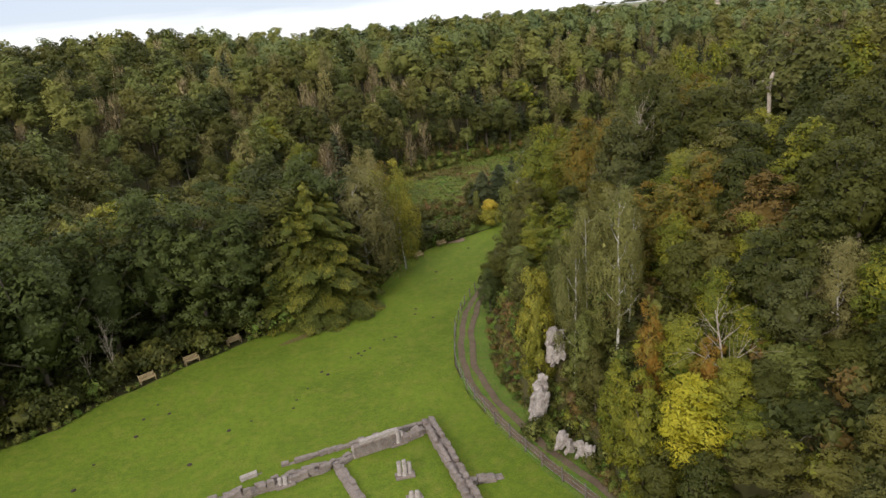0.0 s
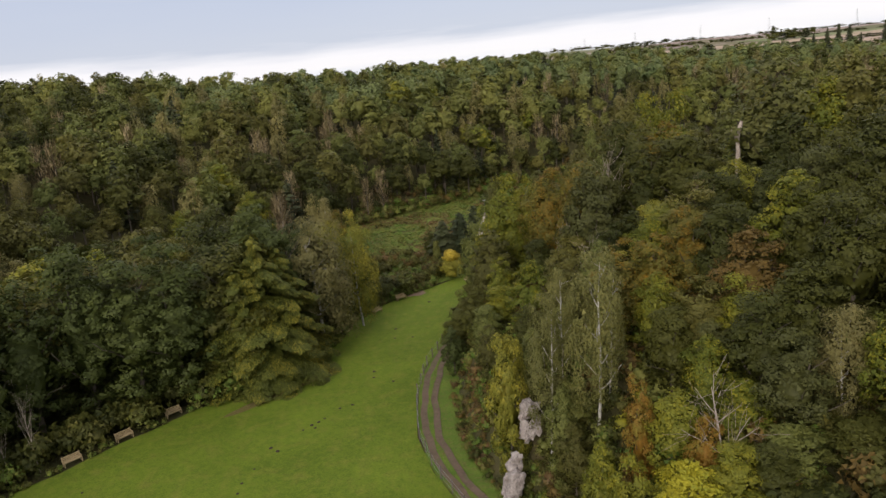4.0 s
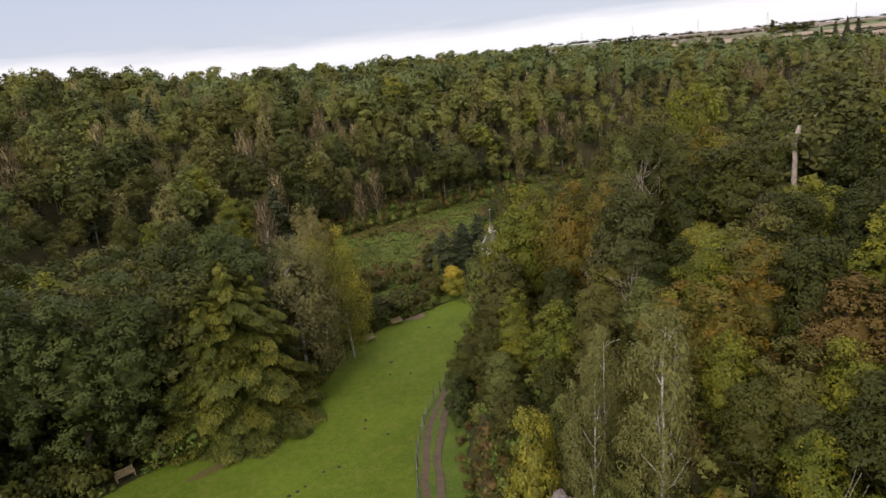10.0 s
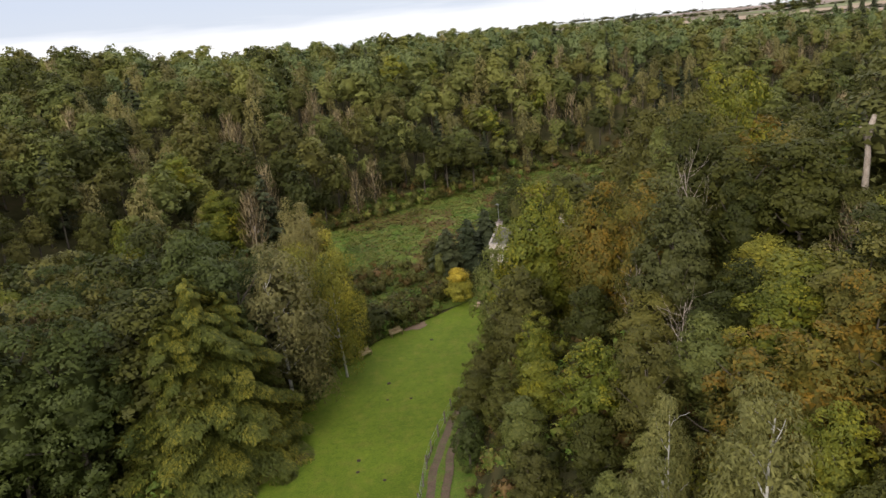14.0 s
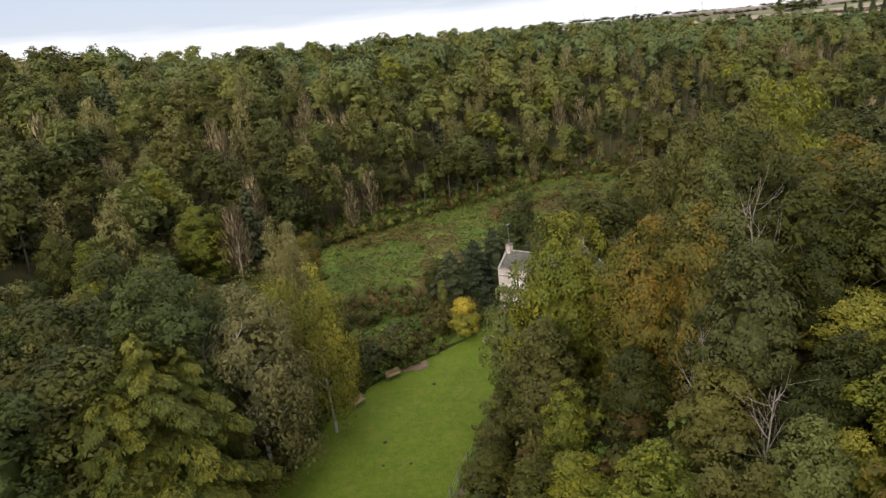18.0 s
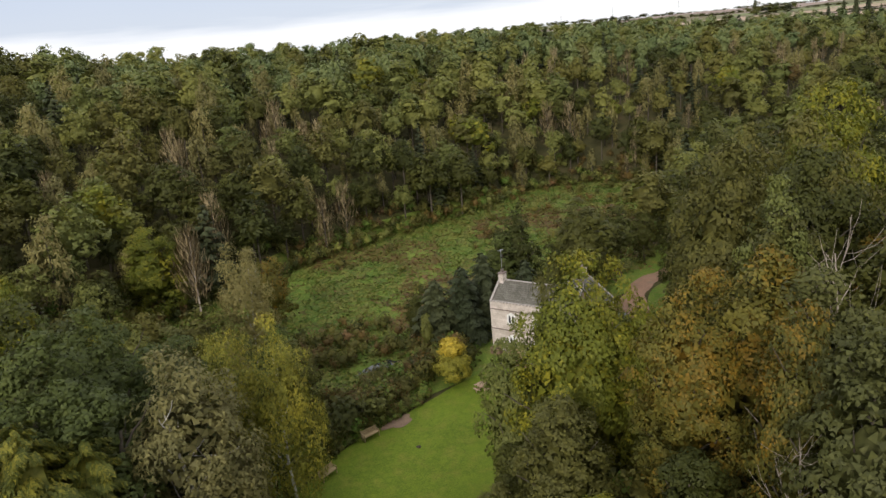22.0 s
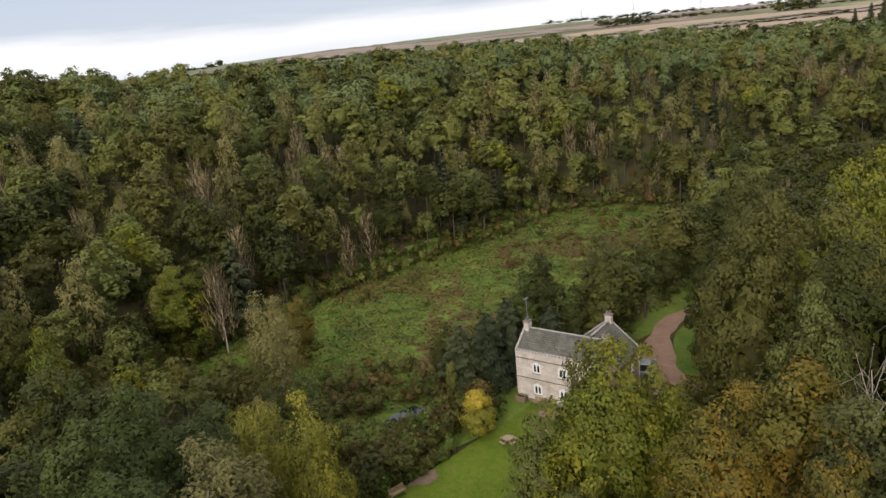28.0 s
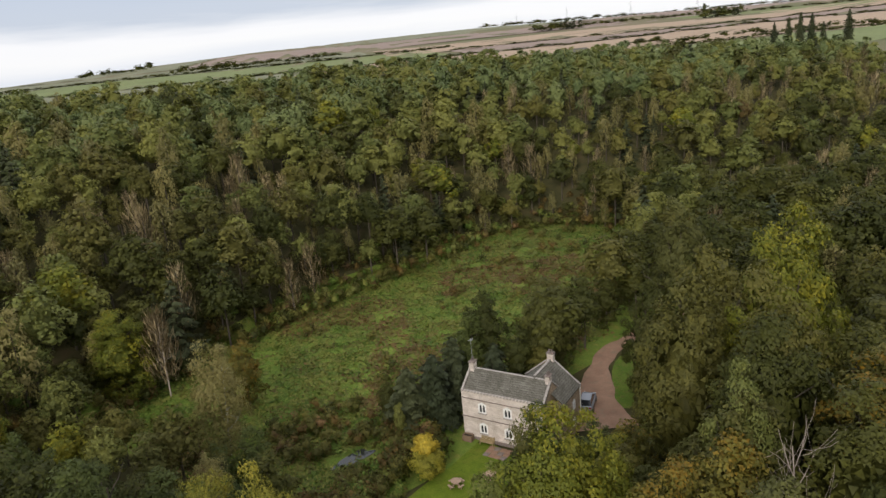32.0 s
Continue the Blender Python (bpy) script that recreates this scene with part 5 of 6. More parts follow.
# ---- the house ----
def masonry_material(name, a, b_, mortar, course=0.24, length=0.55):
    m, n, l, b = material(name, 0.9, 0.2)
    co, mp = n.new("ShaderNodeTexCoord"), n.new("ShaderNodeMapping")
    sep, comb = n.new("ShaderNodeSeparateXYZ"), n.new("ShaderNodeCombineXYZ")
    l.new(co.outputs["Object"], sep.inputs[0])
    l.new(math_of(n, l, "ADD", sep.outputs["X"], sep.outputs["Y"]), comb.inputs["X"])
    l.new(sep.outputs["Z"], comb.inputs["Y"])
    l.new(comb.outputs[0], mp.inputs["Vector"])
    br = n.new("ShaderNodeTexBrick")
    br.inputs["Scale"].default_value, br.inputs["Mortar Size"].default_value = 1.0, 0.012
    br.inputs["Brick Width"].default_value, br.inputs["Row Height"].default_value = length, course
    br.inputs["Color1"].default_value, br.inputs["Color2"].default_value, br.inputs["Mortar"].default_value = rgba(a), rgba(b_), rgba(mortar)
    l.new(mp.outputs[0], br.inputs["Vector"])
    stain = ramp_of(n, l, noise_of(n, l, 0.7, 5), [(0.3, (0.72, 0.70, 0.66)), (0.65, (1.08, 1.06, 1.04))])
    col = mix_of(n, l, 1.0, br.outputs["Color"], stain, "MULTIPLY")
    col = mix_of(n, l, 1.0, col, ramp_of(n, l, noise_of(n, l, 9.0, 3), [(0.3, (0.82, 0.82, 0.82)), (0.7, (1.12, 1.12, 1.12))]), "MULTIPLY")
    l.new(col, b.inputs["Base Color"])
    bump_of(n, l, b, br.outputs["Fac"], -0.5, 0.02)
    return m


HOUSE_STONE = masonry_material("house_ashlar", (0.62, 0.56, 0.51), (0.50, 0.44, 0.39), (0.42, 0.37, 0.33))
GABLE_STONE = masonry_material("house_rubble", (0.40, 0.31, 0.22), (0.30, 0.23, 0.16), (0.26, 0.20, 0.15), 0.2, 0.4)
SLATE = masonry_material("roof_stone_slate", (0.165, 0.160, 0.135), (0.115, 0.110, 0.092), (0.05, 0.047, 0.042), 0.16, 0.28)
DRESSED = surface("dressed_stone_white", (0.22, 0.20, 0.175), (0.42, 0.385, 0.35), 2.5, bump=0.3, stain=(0.20, 0.17, 0.15))
GLASS = material("window_glass", 0.08, 0.5)[0]
GLASS.node_tree.nodes["Principled BSDF"].inputs["Base Color"].default_value = (0.015, 0.018, 0.02, 1)


def wall_mesh(name, length, height, mat, openings=(), thick=0.4, gable=0.0, profile=None):
    """A wall in its own x-z plane from x = 0 to length, front at y = 0, thickness into +y, with openings (x0, x1, z0, z1) cut through, and a gable on top."""
    bm = bmesh.new()
    xs = sorted({0.0, length, *(o[0] for o in openings), *(o[1] for o in openings)})
    zs = sorted({0.0, height, *(o[2] for o in openings), *(o[3] for o in openings)})
    cell = {(i, j): not any(o[0] <= (xs[i] + xs[i + 1]) / 2 <= o[1] and o[2] <= (zs[j] + zs[j + 1]) / 2 <= o[3] for o in openings) for i in range(len(xs) - 1) for j in range(len(zs) - 1)}
    at = {}

    def v(i, j, back):
        if (i, j, back) not in at:
            at[i, j, back] = bm.verts.new((xs[i], thick * back, zs[j]))
        return at[i, j, back]

    for (i, j), solid in cell.items():
        if not solid:
            continue
        for back in (0, 1):
            bm.faces.new([v(i, j, back), v(i + 1, j, back), v(i + 1, j + 1, back), v(i, j + 1, back)])
        for di, dj, a, b_ in ((-1, 0, (i, j), (i, j + 1)), (1, 0, (i + 1, j), (i + 1, j + 1)), (0, -1, (i, j), (i + 1, j)), (0, 1, (i, j + 1), (i + 1, j + 1))):
            if not cell.get((i + di, j + dj), False) and not (gable and dj == 1 and j == len(zs) - 2):
                bm.faces.new([v(*a, 0), v(*b_, 0), v(*b_, 1), v(*a, 1)])
    if gable:
        top = [bm.verts.new((length / 2, thick * back, height + gable)) for back in (0, 1)]
        row = [[v(i, len(zs) - 1, back) for i in range(len(xs))] for back in (0, 1)]
        for back in (0, 1):
            bm.faces.new(row[back] + [top[back]])
        bm.faces.new([row[0][0], top[0], top[1], row[1][0]])
        bm.faces.new([row[0][-1], top[0], top[1], row[1][-1]])
    return mesh_from(bm, name, [mat])


def slab(name, corners, thick, mat):
    """A sloping slab from four corners (upper face), thick downwards."""
    bm = bmesh.new()
    a = [bm.verts.new(c) for c in corners]
    b_ = [bm.verts.new((c[0], c[1], c[2] - thick)) for c in corners]
    bm.faces.new(a)
    bm.faces.new(b_[::-1])
    for i in range(len(a)):
        bm.faces.new([a[i], b_[i], b_[(i + 1) % len(a)], a[(i + 1) % len(a)]])
    return mesh_from(bm, name, [mat])


def lancet_frame(width, height):
    """A pair of pointed lights in a white stone surround."""
    bm = bmesh.new()
    edges = []

    def loop(points):
        vs = [bm.verts.new((x, 0, z)) for x, z in points]
        edges.extend(bm.edges.new((vs[i], vs[(i + 1) % len(vs)])) for i in range(len(vs)))

    loop([(-0.06, -0.04), (width + 0.06, -0.04), (width + 0.06, height * 0.80), (width / 2, height * 1.02), (-0.06, height * 0.80)])
    for x0 in (0.11, width / 2 + 0.06):
        x1 = x0 + width / 2 - 0.17
        m = (x0 + x1) / 2
        loop([(x0, 0.1), (x1, 0.1), (x1, height * 0.55), (x1 - 0.03, height * 0.66), (m, height * 0.80), (x0 + 0.03, height * 0.66), (x0, height * 0.55)])
    bmesh.ops.triangle_fill(bm, edges=edges, use_beauty=True)
    ext = bmesh.ops.extrude_face_region(bm, geom=bm.faces[:])
    bmesh.ops.translate(bm, vec=(0, 0.10, 0), verts=[e for e in ext["geom"] if isinstance(e, bmesh.types.BMVert)])
    return mesh_from(bm, "window_frame", [PLASTER])


HX, HY, HTURN = 10.0, 117.7, -40.1
HZ = land_at(13.5, 117.5)
house = thing("stone_house", pose(HX, HY, HZ, 0, 0, HTURN), "two-storey pale stone house with pointed windows and stone slate roofs", "house")
L_, D_, E_, R_ = 9.4, 4.7, 5.35, 7.15
wins = [(2.0, 3.35), (4.95, 3.35), (2.02, 0.95), (4.95, 0.95)]
W_W, W_H = 0.86, 1.26
put("wall", wall_mesh("front_wall", L_, E_ + 0.25, HOUSE_STONE, [(x, x + W_W, z, z + W_H * 0.82) for x, z in wins]), house, label="pale ashlar front wall")
put("wall", wall_mesh("back_wall", 4.4, E_, GABLE_STONE), house, 0, D_ - 0.4, 0)
put("wall", wall_mesh("west_gable", D_ - 0.8, E_, GABLE_STONE, gable=R_ - E_), house, 0.4, 0.4, 0, 0, 0, 90, "brown rubble gable wall")
put("wall", wall_mesh("east_gable", D_ - 0.8, E_, GABLE_STONE, gable=R_ - E_), house, L_, 0.4, 0, 0, 0, 90, "brown rubble gable wall")
frame_me = lancet_frame(W_W, W_H)
pane_me = block("pane", (W_W - 0.04, 0.02, W_H * 0.80), GLASS, 0.0)
sill_me = block("window_sill", (W_W + 0.2, 0.18, 0.09), DRESSED, 0.01)
for x, z in wins:
    w_ob = part("window", frame_me, house, "white pointed two-light window")
    w_ob.matrix_basis = pose(x, -0.03, z)
    put("pane", pane_me, w_ob, W_W / 2, 0.16, 0.02)
    put("window_sill", sill_me, w_ob, W_W / 2, -0.02, -0.09)
for z, label in ((2.62, "dark weathered string course"), (4.78, "dark weathered string course")):
    put("string_course", block("string_course", (L_ + 0.06, 0.10, 0.09), STONE, 0.01), house, L_ / 2, -0.05, z, label=label)
put("plinth", block("plinth", (L_ + 0.1, 0.12, 0.35), STONE, 0.02), house, L_ / 2, -0.06, 0)
merlon = block("merlon", (0.20, 0.20, 0.17), DRESSED, 0.015)
for k in range(25):
    put("merlon", merlon, house, 0.16 + k * 0.378, 0.03, E_ + 0.22)
ov = 0.12
put("roof", slab("front_slope", [(-0.05, 0.22, E_ + 0.12), (L_ + 0.05, 0.22, E_ + 0.12), (L_ + 0.05, D_ / 2, R_ + 0.1), (-0.05, D_ / 2, R_ + 0.1)], 0.14, SLATE), house, label="grey stone slate roof slope")
put("roof", slab("back_slope", [(L_ + 0.05, D_ + ov, E_ - 0.02), (-0.05, D_ + ov, E_ - 0.02), (-0.05, D_ / 2, R_ + 0.1), (L_ + 0.05, D_ / 2, R_ + 0.1)], 0.14, SLATE), house, label="grey stone slate roof slope")
put("ridge_tile", block("ridge", (L_ - 0.4, 0.26, 0.10), DRESSED, 0.03), house, L_ / 2, D_ / 2, R_ + 0.07)


def coping(x, y0, z0, y1, z1, along="y"):
    ln = math.hypot(y1 - y0, z1 - z0)
    ob = put("coping", block("coping", (0.24, ln, 0.14), DRESSED, 0.02), house)
    tilt = math.degrees(math.atan2(z1 - z0, y1 - y0))
    if along == "y":
        ob.matrix_basis = pose(x, (y0 + y1) / 2, (z0 + z1) / 2 + 0.06, tilt, 0, 0)
    else:
        ob.matrix_basis = pose((y0 + y1) / 2, x, (z0 + z1) / 2 + 0.06, 0, 0, -90) @ pose(0, 0, 0, tilt, 0, 0)


for x in (0.05, L_ - 0.05):
    coping(x, 0.1, E_ + 0.1, D_ / 2, R_ + 0.12)
    coping(x, D_ + 0.05, E_ - 0.02, D_ / 2, R_ + 0.12)


def chimney(x, y, z, h, wx, wy, pots=2, label="stone chimney stack with a projecting cap"):
    c = put("chimney", block("stack", (wx, wy, h), HOUSE_STONE, 0.015), house, x, y, z, label=label)
    put("cap", block("cap", (wx + 0.14, wy + 0.14, 0.12), STONE, 0.02), c, 0, 0, h)
    pv, pf = tube([(0, 0, 0), (0, 0, 0.16), (0, 0, 0.30), (0, 0, 0.34)], [0.12, 0.10, 0.09, 0.115], 9)
    pot = mesh_of("pot", pv, pf, [STONE], shade=True)
    for k in range(pots):
        put("pot", pot, c, (k - (pots - 1) / 2) * 0.3 if wx > wy else 0, 0 if wx > wy else (k - (pots - 1) / 2) * 0.3, h + 0.10)


chimney(0.32, D_ / 2, R_ - 0.35, 1.15, 0.55, 0.75)
chimney(L_ - 0.3, D_ / 2, R_ - 0.35, 1.0, 0.5, 0.7)
# rear wing with its ridge across
W0, W1, Q1, WE, WR = 4.4, 10.6, 7.1, 4.85, 7.35
put("wall", wall_mesh("wing_east", Q1 - D_ + 2.4, WE, GABLE_STONE, [(2.6, 3.2, 2.9, 3.9), (2.6, 3.2, 0.9, 2.0)]), house, W1, D_ - 2.4, 0, 0, 0, 90, "brown rubble side wall of the rear wing")
put("wall", wall_mesh("wing_south", W1 - L_ - 0.4, WE, GABLE_STONE), house, L_, D_ - 2.4, 0)
put("wall", wall_mesh("wing_back", W1 - W0 - 0.4, WE, GABLE_STONE, gable=WR - WE), house, W0, Q1 - 0.4, 0)
put("wall", wall_mesh("wing_west", Q1 - D_ - 0.4, WE, GABLE_STONE), house, W0 + 0.4, D_, 0, 0, 0, 90)
narrow = lancet_frame(0.6, 1.1)
for z in (2.9, 0.9):
    w_ob = part("window", narrow, house, "white two-light window in the side wall")
    w_ob.matrix_basis = pose(W1 + 0.03, D_ - 2.4 + 2.6, z, 0, 0, 90)
    put("pane", block("pane", (0.56, 0.02, 0.95), GLASS, 0.0), w_ob, 0.3, 0.14, 0.02)
WM = (W0 + W1) / 2
put("roof", slab("wing_east_slope", [(W1 + 0.12, 2.2, WE + 0.02), (W1 + 0.12, Q1 + 0.05, WE + 0.02), (WM, Q1 + 0.05, WR + 0.1), (WM, 2.2, WR + 0.1)], 0.14, SLATE), house, label="grey stone slate roof slope")
put("roof", slab("wing_west_slope", [(W0 - 0.12, Q1 + 0.05, WE + 0.02), (W0 - 0.12, D_ - 0.3, WE + 0.02), (WM, 2.6, WR + 0.1), (WM, Q1 + 0.05, WR + 0.1)], 0.14, SLATE), house, label="grey stone slate roof slope")
put("ridge_tile", block("ridge", (0.26, Q1 - 2.5, 0.10), DRESSED, 0.03), house, WM, (Q1 + 2.5) / 2, WR + 0.07)
coping(Q1 - 0.05, W1 + 0.12, WE, WM, WR + 0.12, "x")
coping(Q1 - 0.05, W0 - 0.12, WE, WM, WR + 0.12, "x")
chimney(WM, Q1 - 0.3, WR - 0.25, 1.0, 0.72, 0.5)
pv, pf = tube([(0, 0, 0), (0, 0, 2.4), (0, 0, WE)], [0.05, 0.05, 0.05], 6)
put("drainpipe", mesh_of("drainpipe", pv, pf, [PLASTER], shade=True), house, W1 + 0.08, Q1 - 0.25, 0, label="white drainpipe at the corner")
aerial = thing("tv_aerial", pose(HX, HY, HZ, 0, 0, HTURN) @ pose(0.32, D_ / 2, R_ + 1.1), "thin metal aerial on a pole above the chimney", "aerial")
pv, pf = tube([(0, 0, -0.3), (0, 0, 1.2), (0, 0, 2.3)], [0.025, 0.025, 0.02], 5)
put("pole", mesh_of("pole", pv, pf, [METAL]), aerial)
for k in range(5):
    put("rod", block("rod", (0.5 - 0.05 * k, 0.02, 0.02), METAL, 0.0), aerial, 0, 0.15 * k - 0.3, 2.2)
put("boom", block("boom", (0.03, 0.8, 0.03), METAL, 0.0), aerial, 0, 0, 2.2)


def on_house(x, y, z=0, turn=0):
    """A pose given in the house's own frame, set on the ground."""
    m = pose(HX, HY, 0, 0, 0, HTURN) @ pose(x, y, 0, 0, 0, turn)
    m.translation.z = land_at(m.translation.x, m.translation.y) + z
    return m


# ---- benches ----
slat_me = block("slat", (1.58, 0.11, 0.035), BENCH_WOOD, 0.006)
leg_me = block("leg", (0.075, 0.075, 0.43), BENCH_WOOD, 0.006)
back_post_me = block("back_post", (0.07, 0.05, 0.50), BENCH_WOOD, 0.006)


def bench(m, label, group="benches round the meadow"):
    """A slatted garden bench that faces its own -y."""
    b_ = thing("park_bench", m, label, "bench", group)
    seat = put("seat", block("seat_rail", (1.6, 0.42, 0.05), BENCH_WOOD, 0.006), b_, 0, 0, 0.38)
    for k in range(4):
        put("slat", slat_me, seat, 0, -0.19 + k * 0.125, 0.05)
    back = put("backrest", block("back_rail", (1.6, 0.03, 0.06), BENCH_WOOD, 0.006), b_, 0, 0.25, 0.48, -12)
    for k in range(3):
        put("slat", slat_me, back, 0, -0.03, 0.05 + k * 0.14, 90)
    for x in (-0.74, 0.74):
        put("leg", leg_me, b_, x, -0.18, 0)
        put("leg", leg_me, b_, x, 0.20, 0)
        put("back_post", back_post_me, b_, x, 0.26, 0.42, -12)
        put("armrest", block("armrest", (0.07, 0.46, 0.04), BENCH_WOOD, 0.006), b_, x, 0.02, 0.62)
        put("arm_post", block("arm_post", (0.06, 0.06, 0.20), BENCH_WOOD, 0.006), b_, x, -0.18, 0.43)


for x, y, turn in ((-32.5, 64.0, 46), (-29.3, 67.7, 48), (-26.1, 72.1, 42), (-6.3, 98.1, 50), (-3.0, 103.0, 36)):
    bench(pose(x, y, land_at(x, y) + 0.09, 0, 0, turn), "weathered wooden bench with slatted back beside the meadow")
bench(on_house(3.0, -0.55, 0.05, 0), "wooden bench against the front wall of the house", "")
planter = thing("wooden_planter", on_house(0.75, -0.6, 0.05), "dark red-brown wooden planter box by the house corner", "planter")
for y in (-0.3, 0.3):
    put("side_panel", block("side_panel", (1.1, 0.06, 0.75), BARE, 0.01), planter, 0, y, 0)
for x in (-0.52, 0.52):
    put("end_panel", block("end_panel", (0.06, 0.54, 0.75), BARE, 0.01), planter, x, 0, 0)
put("soil", block("soil", (0.96, 0.52, 0.6), SOIL, 0.02), planter)
terrace = thing("stone_terrace", on_house(5.0, -1.5, 0.0), "low pinkish gravel and flagstone terrace before the house", "terrace", kind="structure")
for k in range(12):
    put("flagstone", block("flagstone", (0.62, 0.62, 0.16), GRAVEL if k % 3 else STONE, 0.02, 0.05, k), terrace, -1.3 + (k % 4) * 0.66, -0.65 + (k // 4) * 0.66, 0)


# ---- picnic tables ----
def picnic(m, label):
    t_ = thing("picnic_table", m @ Matrix.Diagonal((0.74, 0.74, 0.86, 1)), label, "picnic table", "picnic tables on the lawn")
    pv, pf = tube([(0, 0, 0), (0, 0, 0.05)], [0.72, 0.72], 10)
    bm = bmesh.new()
    bmesh.ops.create_cone(bm, cap_ends=True, segments=10, radius1=0.70, radius2=0.72, depth=0.055)
    put("tabletop", mesh_from(bm, "tabletop", [TABLE_WOOD], 0.008), t_, 0, 0, 0.73)
    for k in range(4):
        a = k * 90 + 20
        c, s = math.cos(radians(a)), math.sin(radians(a))
        put("seat", block("seat", (0.28, 0.95, 0.05), TABLE_WOOD, 0.008), t_, 1.0 * c, 1.0 * s, 0.42, 0, 0, a)
        put("leg", block("leg", (0.09, 0.09, 0.72), TABLE_WOOD, 0.008), t_, 0.42 * c, 0.42 * s, 0, 0, 0, a)
        put("leg", block("leg", (0.09, 0.09, 0.42), TABLE_WOOD, 0.008), t_, 1.0 * c, 1.0 * s, 0, 0, 0, a)
        put("bearer", block("bearer", (1.1, 0.08, 0.08), TABLE_WOOD, 0.008), t_, 0.55 * c, 0.55 * s, 0.33, 0, 0, a)


picnic(pose(7.5, 109.1, land_at(7.5, 109.1) + 0.09, 0, 0, 10), "round weathered wooden picnic table with four attached seats")
picnic(pose(11.0, 109.4, land_at(11.0, 109.4) + 0.09, 0, 0, 40), "round bleached wooden picnic table with four attached seats")

# ---- fence beside the track ----
fence = thing("wire_fence", pose(0, 0, 0), "wooden post and wire fence between meadow and track", "fence")
post_me = block("post", (0.10, 0.10, 1.45), POST_WOOD, 0.012)
fy = np.arange(34, 95, 0.25)
fx = edge_x(MEADOW_R, fy) + 0.12
for _ in range(14):
    fx[1:-1] = (fx[:-2] + 2 * fx[1:-1] + fx[2:]) / 4
fs_ = np.r_[0, np.cumsum(np.hypot(np.diff(fx), np.diff(fy)))]
post_at = []
for s in np.arange(0, fs_[-1], 2.3):
    x, y = float(np.interp(s, fs_, fx)), float(np.interp(s, fs_, fy))
    post_at.append((x, y, land_at(x, y)))
    put("post", post_me, fence, x, y, land_at(x, y) - 0.2, random.uniform(-3, 3), random.uniform(-3, 3), random.uniform(0, 90))
for h in (0.35, 0.75, 1.12):
    pv, pf = tube([(x, y, z + h) for x, y, z in post_at], [0.008] * len(post_at), 4)
    put("wire", mesh_of("wire", pv, pf, [METAL]), fence)

# ---- molehills ----
bm = bmesh.new()
bmesh.ops.create_icosphere(bm, subdivisions=2, radius=1.0)
for v in bm.verts:
    v.co = Vector((v.co.x * (0.8 + 0.4 * noise.noise(v.co * 2)), v.co.y * (0.8 + 0.4 * noise.noise(v.co * 2 + Vector((3, 0, 0)))), max(v.co.z, -0.1) * 0.42 + 0.08 * noise.noise(v.co * 5)))
mole_me = mesh_from(bm, "molehill", [SOIL], shade=True)
MOLES = [(-21.1, 53.0), (-19.5, 54.3), (-29.3, 53.4), (-16.2, 56.0), (-16.2, 57.5), (-14.8, 62.9), (-14.1, 62.2), (-11.2, 65.8), (-10.5, 67.5), (-9.2, 69.4), (-8.0, 69.9), (-6.1, 75.9), (-1.7, 87.3), (-3.9, 87.5), (-15.6, 59.6), (-22.9, 48.4),
         (-31.1, 49.5), (-29.8, 56.3), (-29.5, 58.8), (-27.7, 56.9), (-31.0, 46.1), (-12.3, 65.6), (-3.8, 91.0), (0.9, 100.7), (-6.1, 77.5), (-4.0, 74.4), (-11.6, 66.4), (-11.0, 66.9)]
for k, (x, y) in enumerate(MOLES):
    ob = new("molehill", mole_me)
    g = random.Random(k)
    r = 0.11 + 0.13 * g.random()
    ob.matrix_basis = pose(x, y, land_at(x, y) + 0.10, 0, 0, g.random() * 360) @ Matrix.Diagonal((r * 1.2, r, r, 1))
    tagged(ob, "small mound of dark loose soil on the meadow", "molehill", "molehills on the meadow")


def disc(name, x, y, rx, ry, mat, lift, label, category, turn=0.0):
    """A low uneven patch laid on the ground."""
    rows = []
    for r in np.linspace(0, 1, 5):
        a = np.linspace(0, 2 * math.pi, 25)
        k = r * (1 + 0.18 * np.sin(3 * a + x) + 0.1 * np.sin(5 * a + y))
        u, w = rx * k * np.cos(a), ry * k * np.sin(a)
        rows.append(np.stack([x + u * math.cos(turn) - w * math.sin(turn), y + u * math.sin(turn) + w * math.cos(turn)], 1))
    return drape(name, np.array(rows), [mat], lift, label, category)


disc("bare_patch", -0.6, 105.1, 1.5, 0.8, BARE, 0.13, "bare patch of reddish earth at the lawn's edge", "bare earth", 0.6)
# strip for both the worn grass and the larch's shadow, painted on the meadow
disc("shaded_grass", -15.2, 75.4, 7.0, 0.9, WORN_SHADED, 0.12, "browned worn grass with the larch's shade in its colour", "worn grass", 0.75)
WATER = material("pond_water", 0.06, 0.5)[0]
WATER.node_tree.nodes["Principled BSDF"].inputs["Base Color"].default_value = (0.02, 0.024, 0.022, 1)
disc("pond", -2.2, 116.6, 2.5, 0.85, WATER, 0.16, "small dark pool of the stream below the clearing", "water", 0.5)
disc("pool", 39.5, 146.5, 2.6, 1.0, WATER, 0.16, "narrow glint of stream water behind the drive", "water", 0.4)

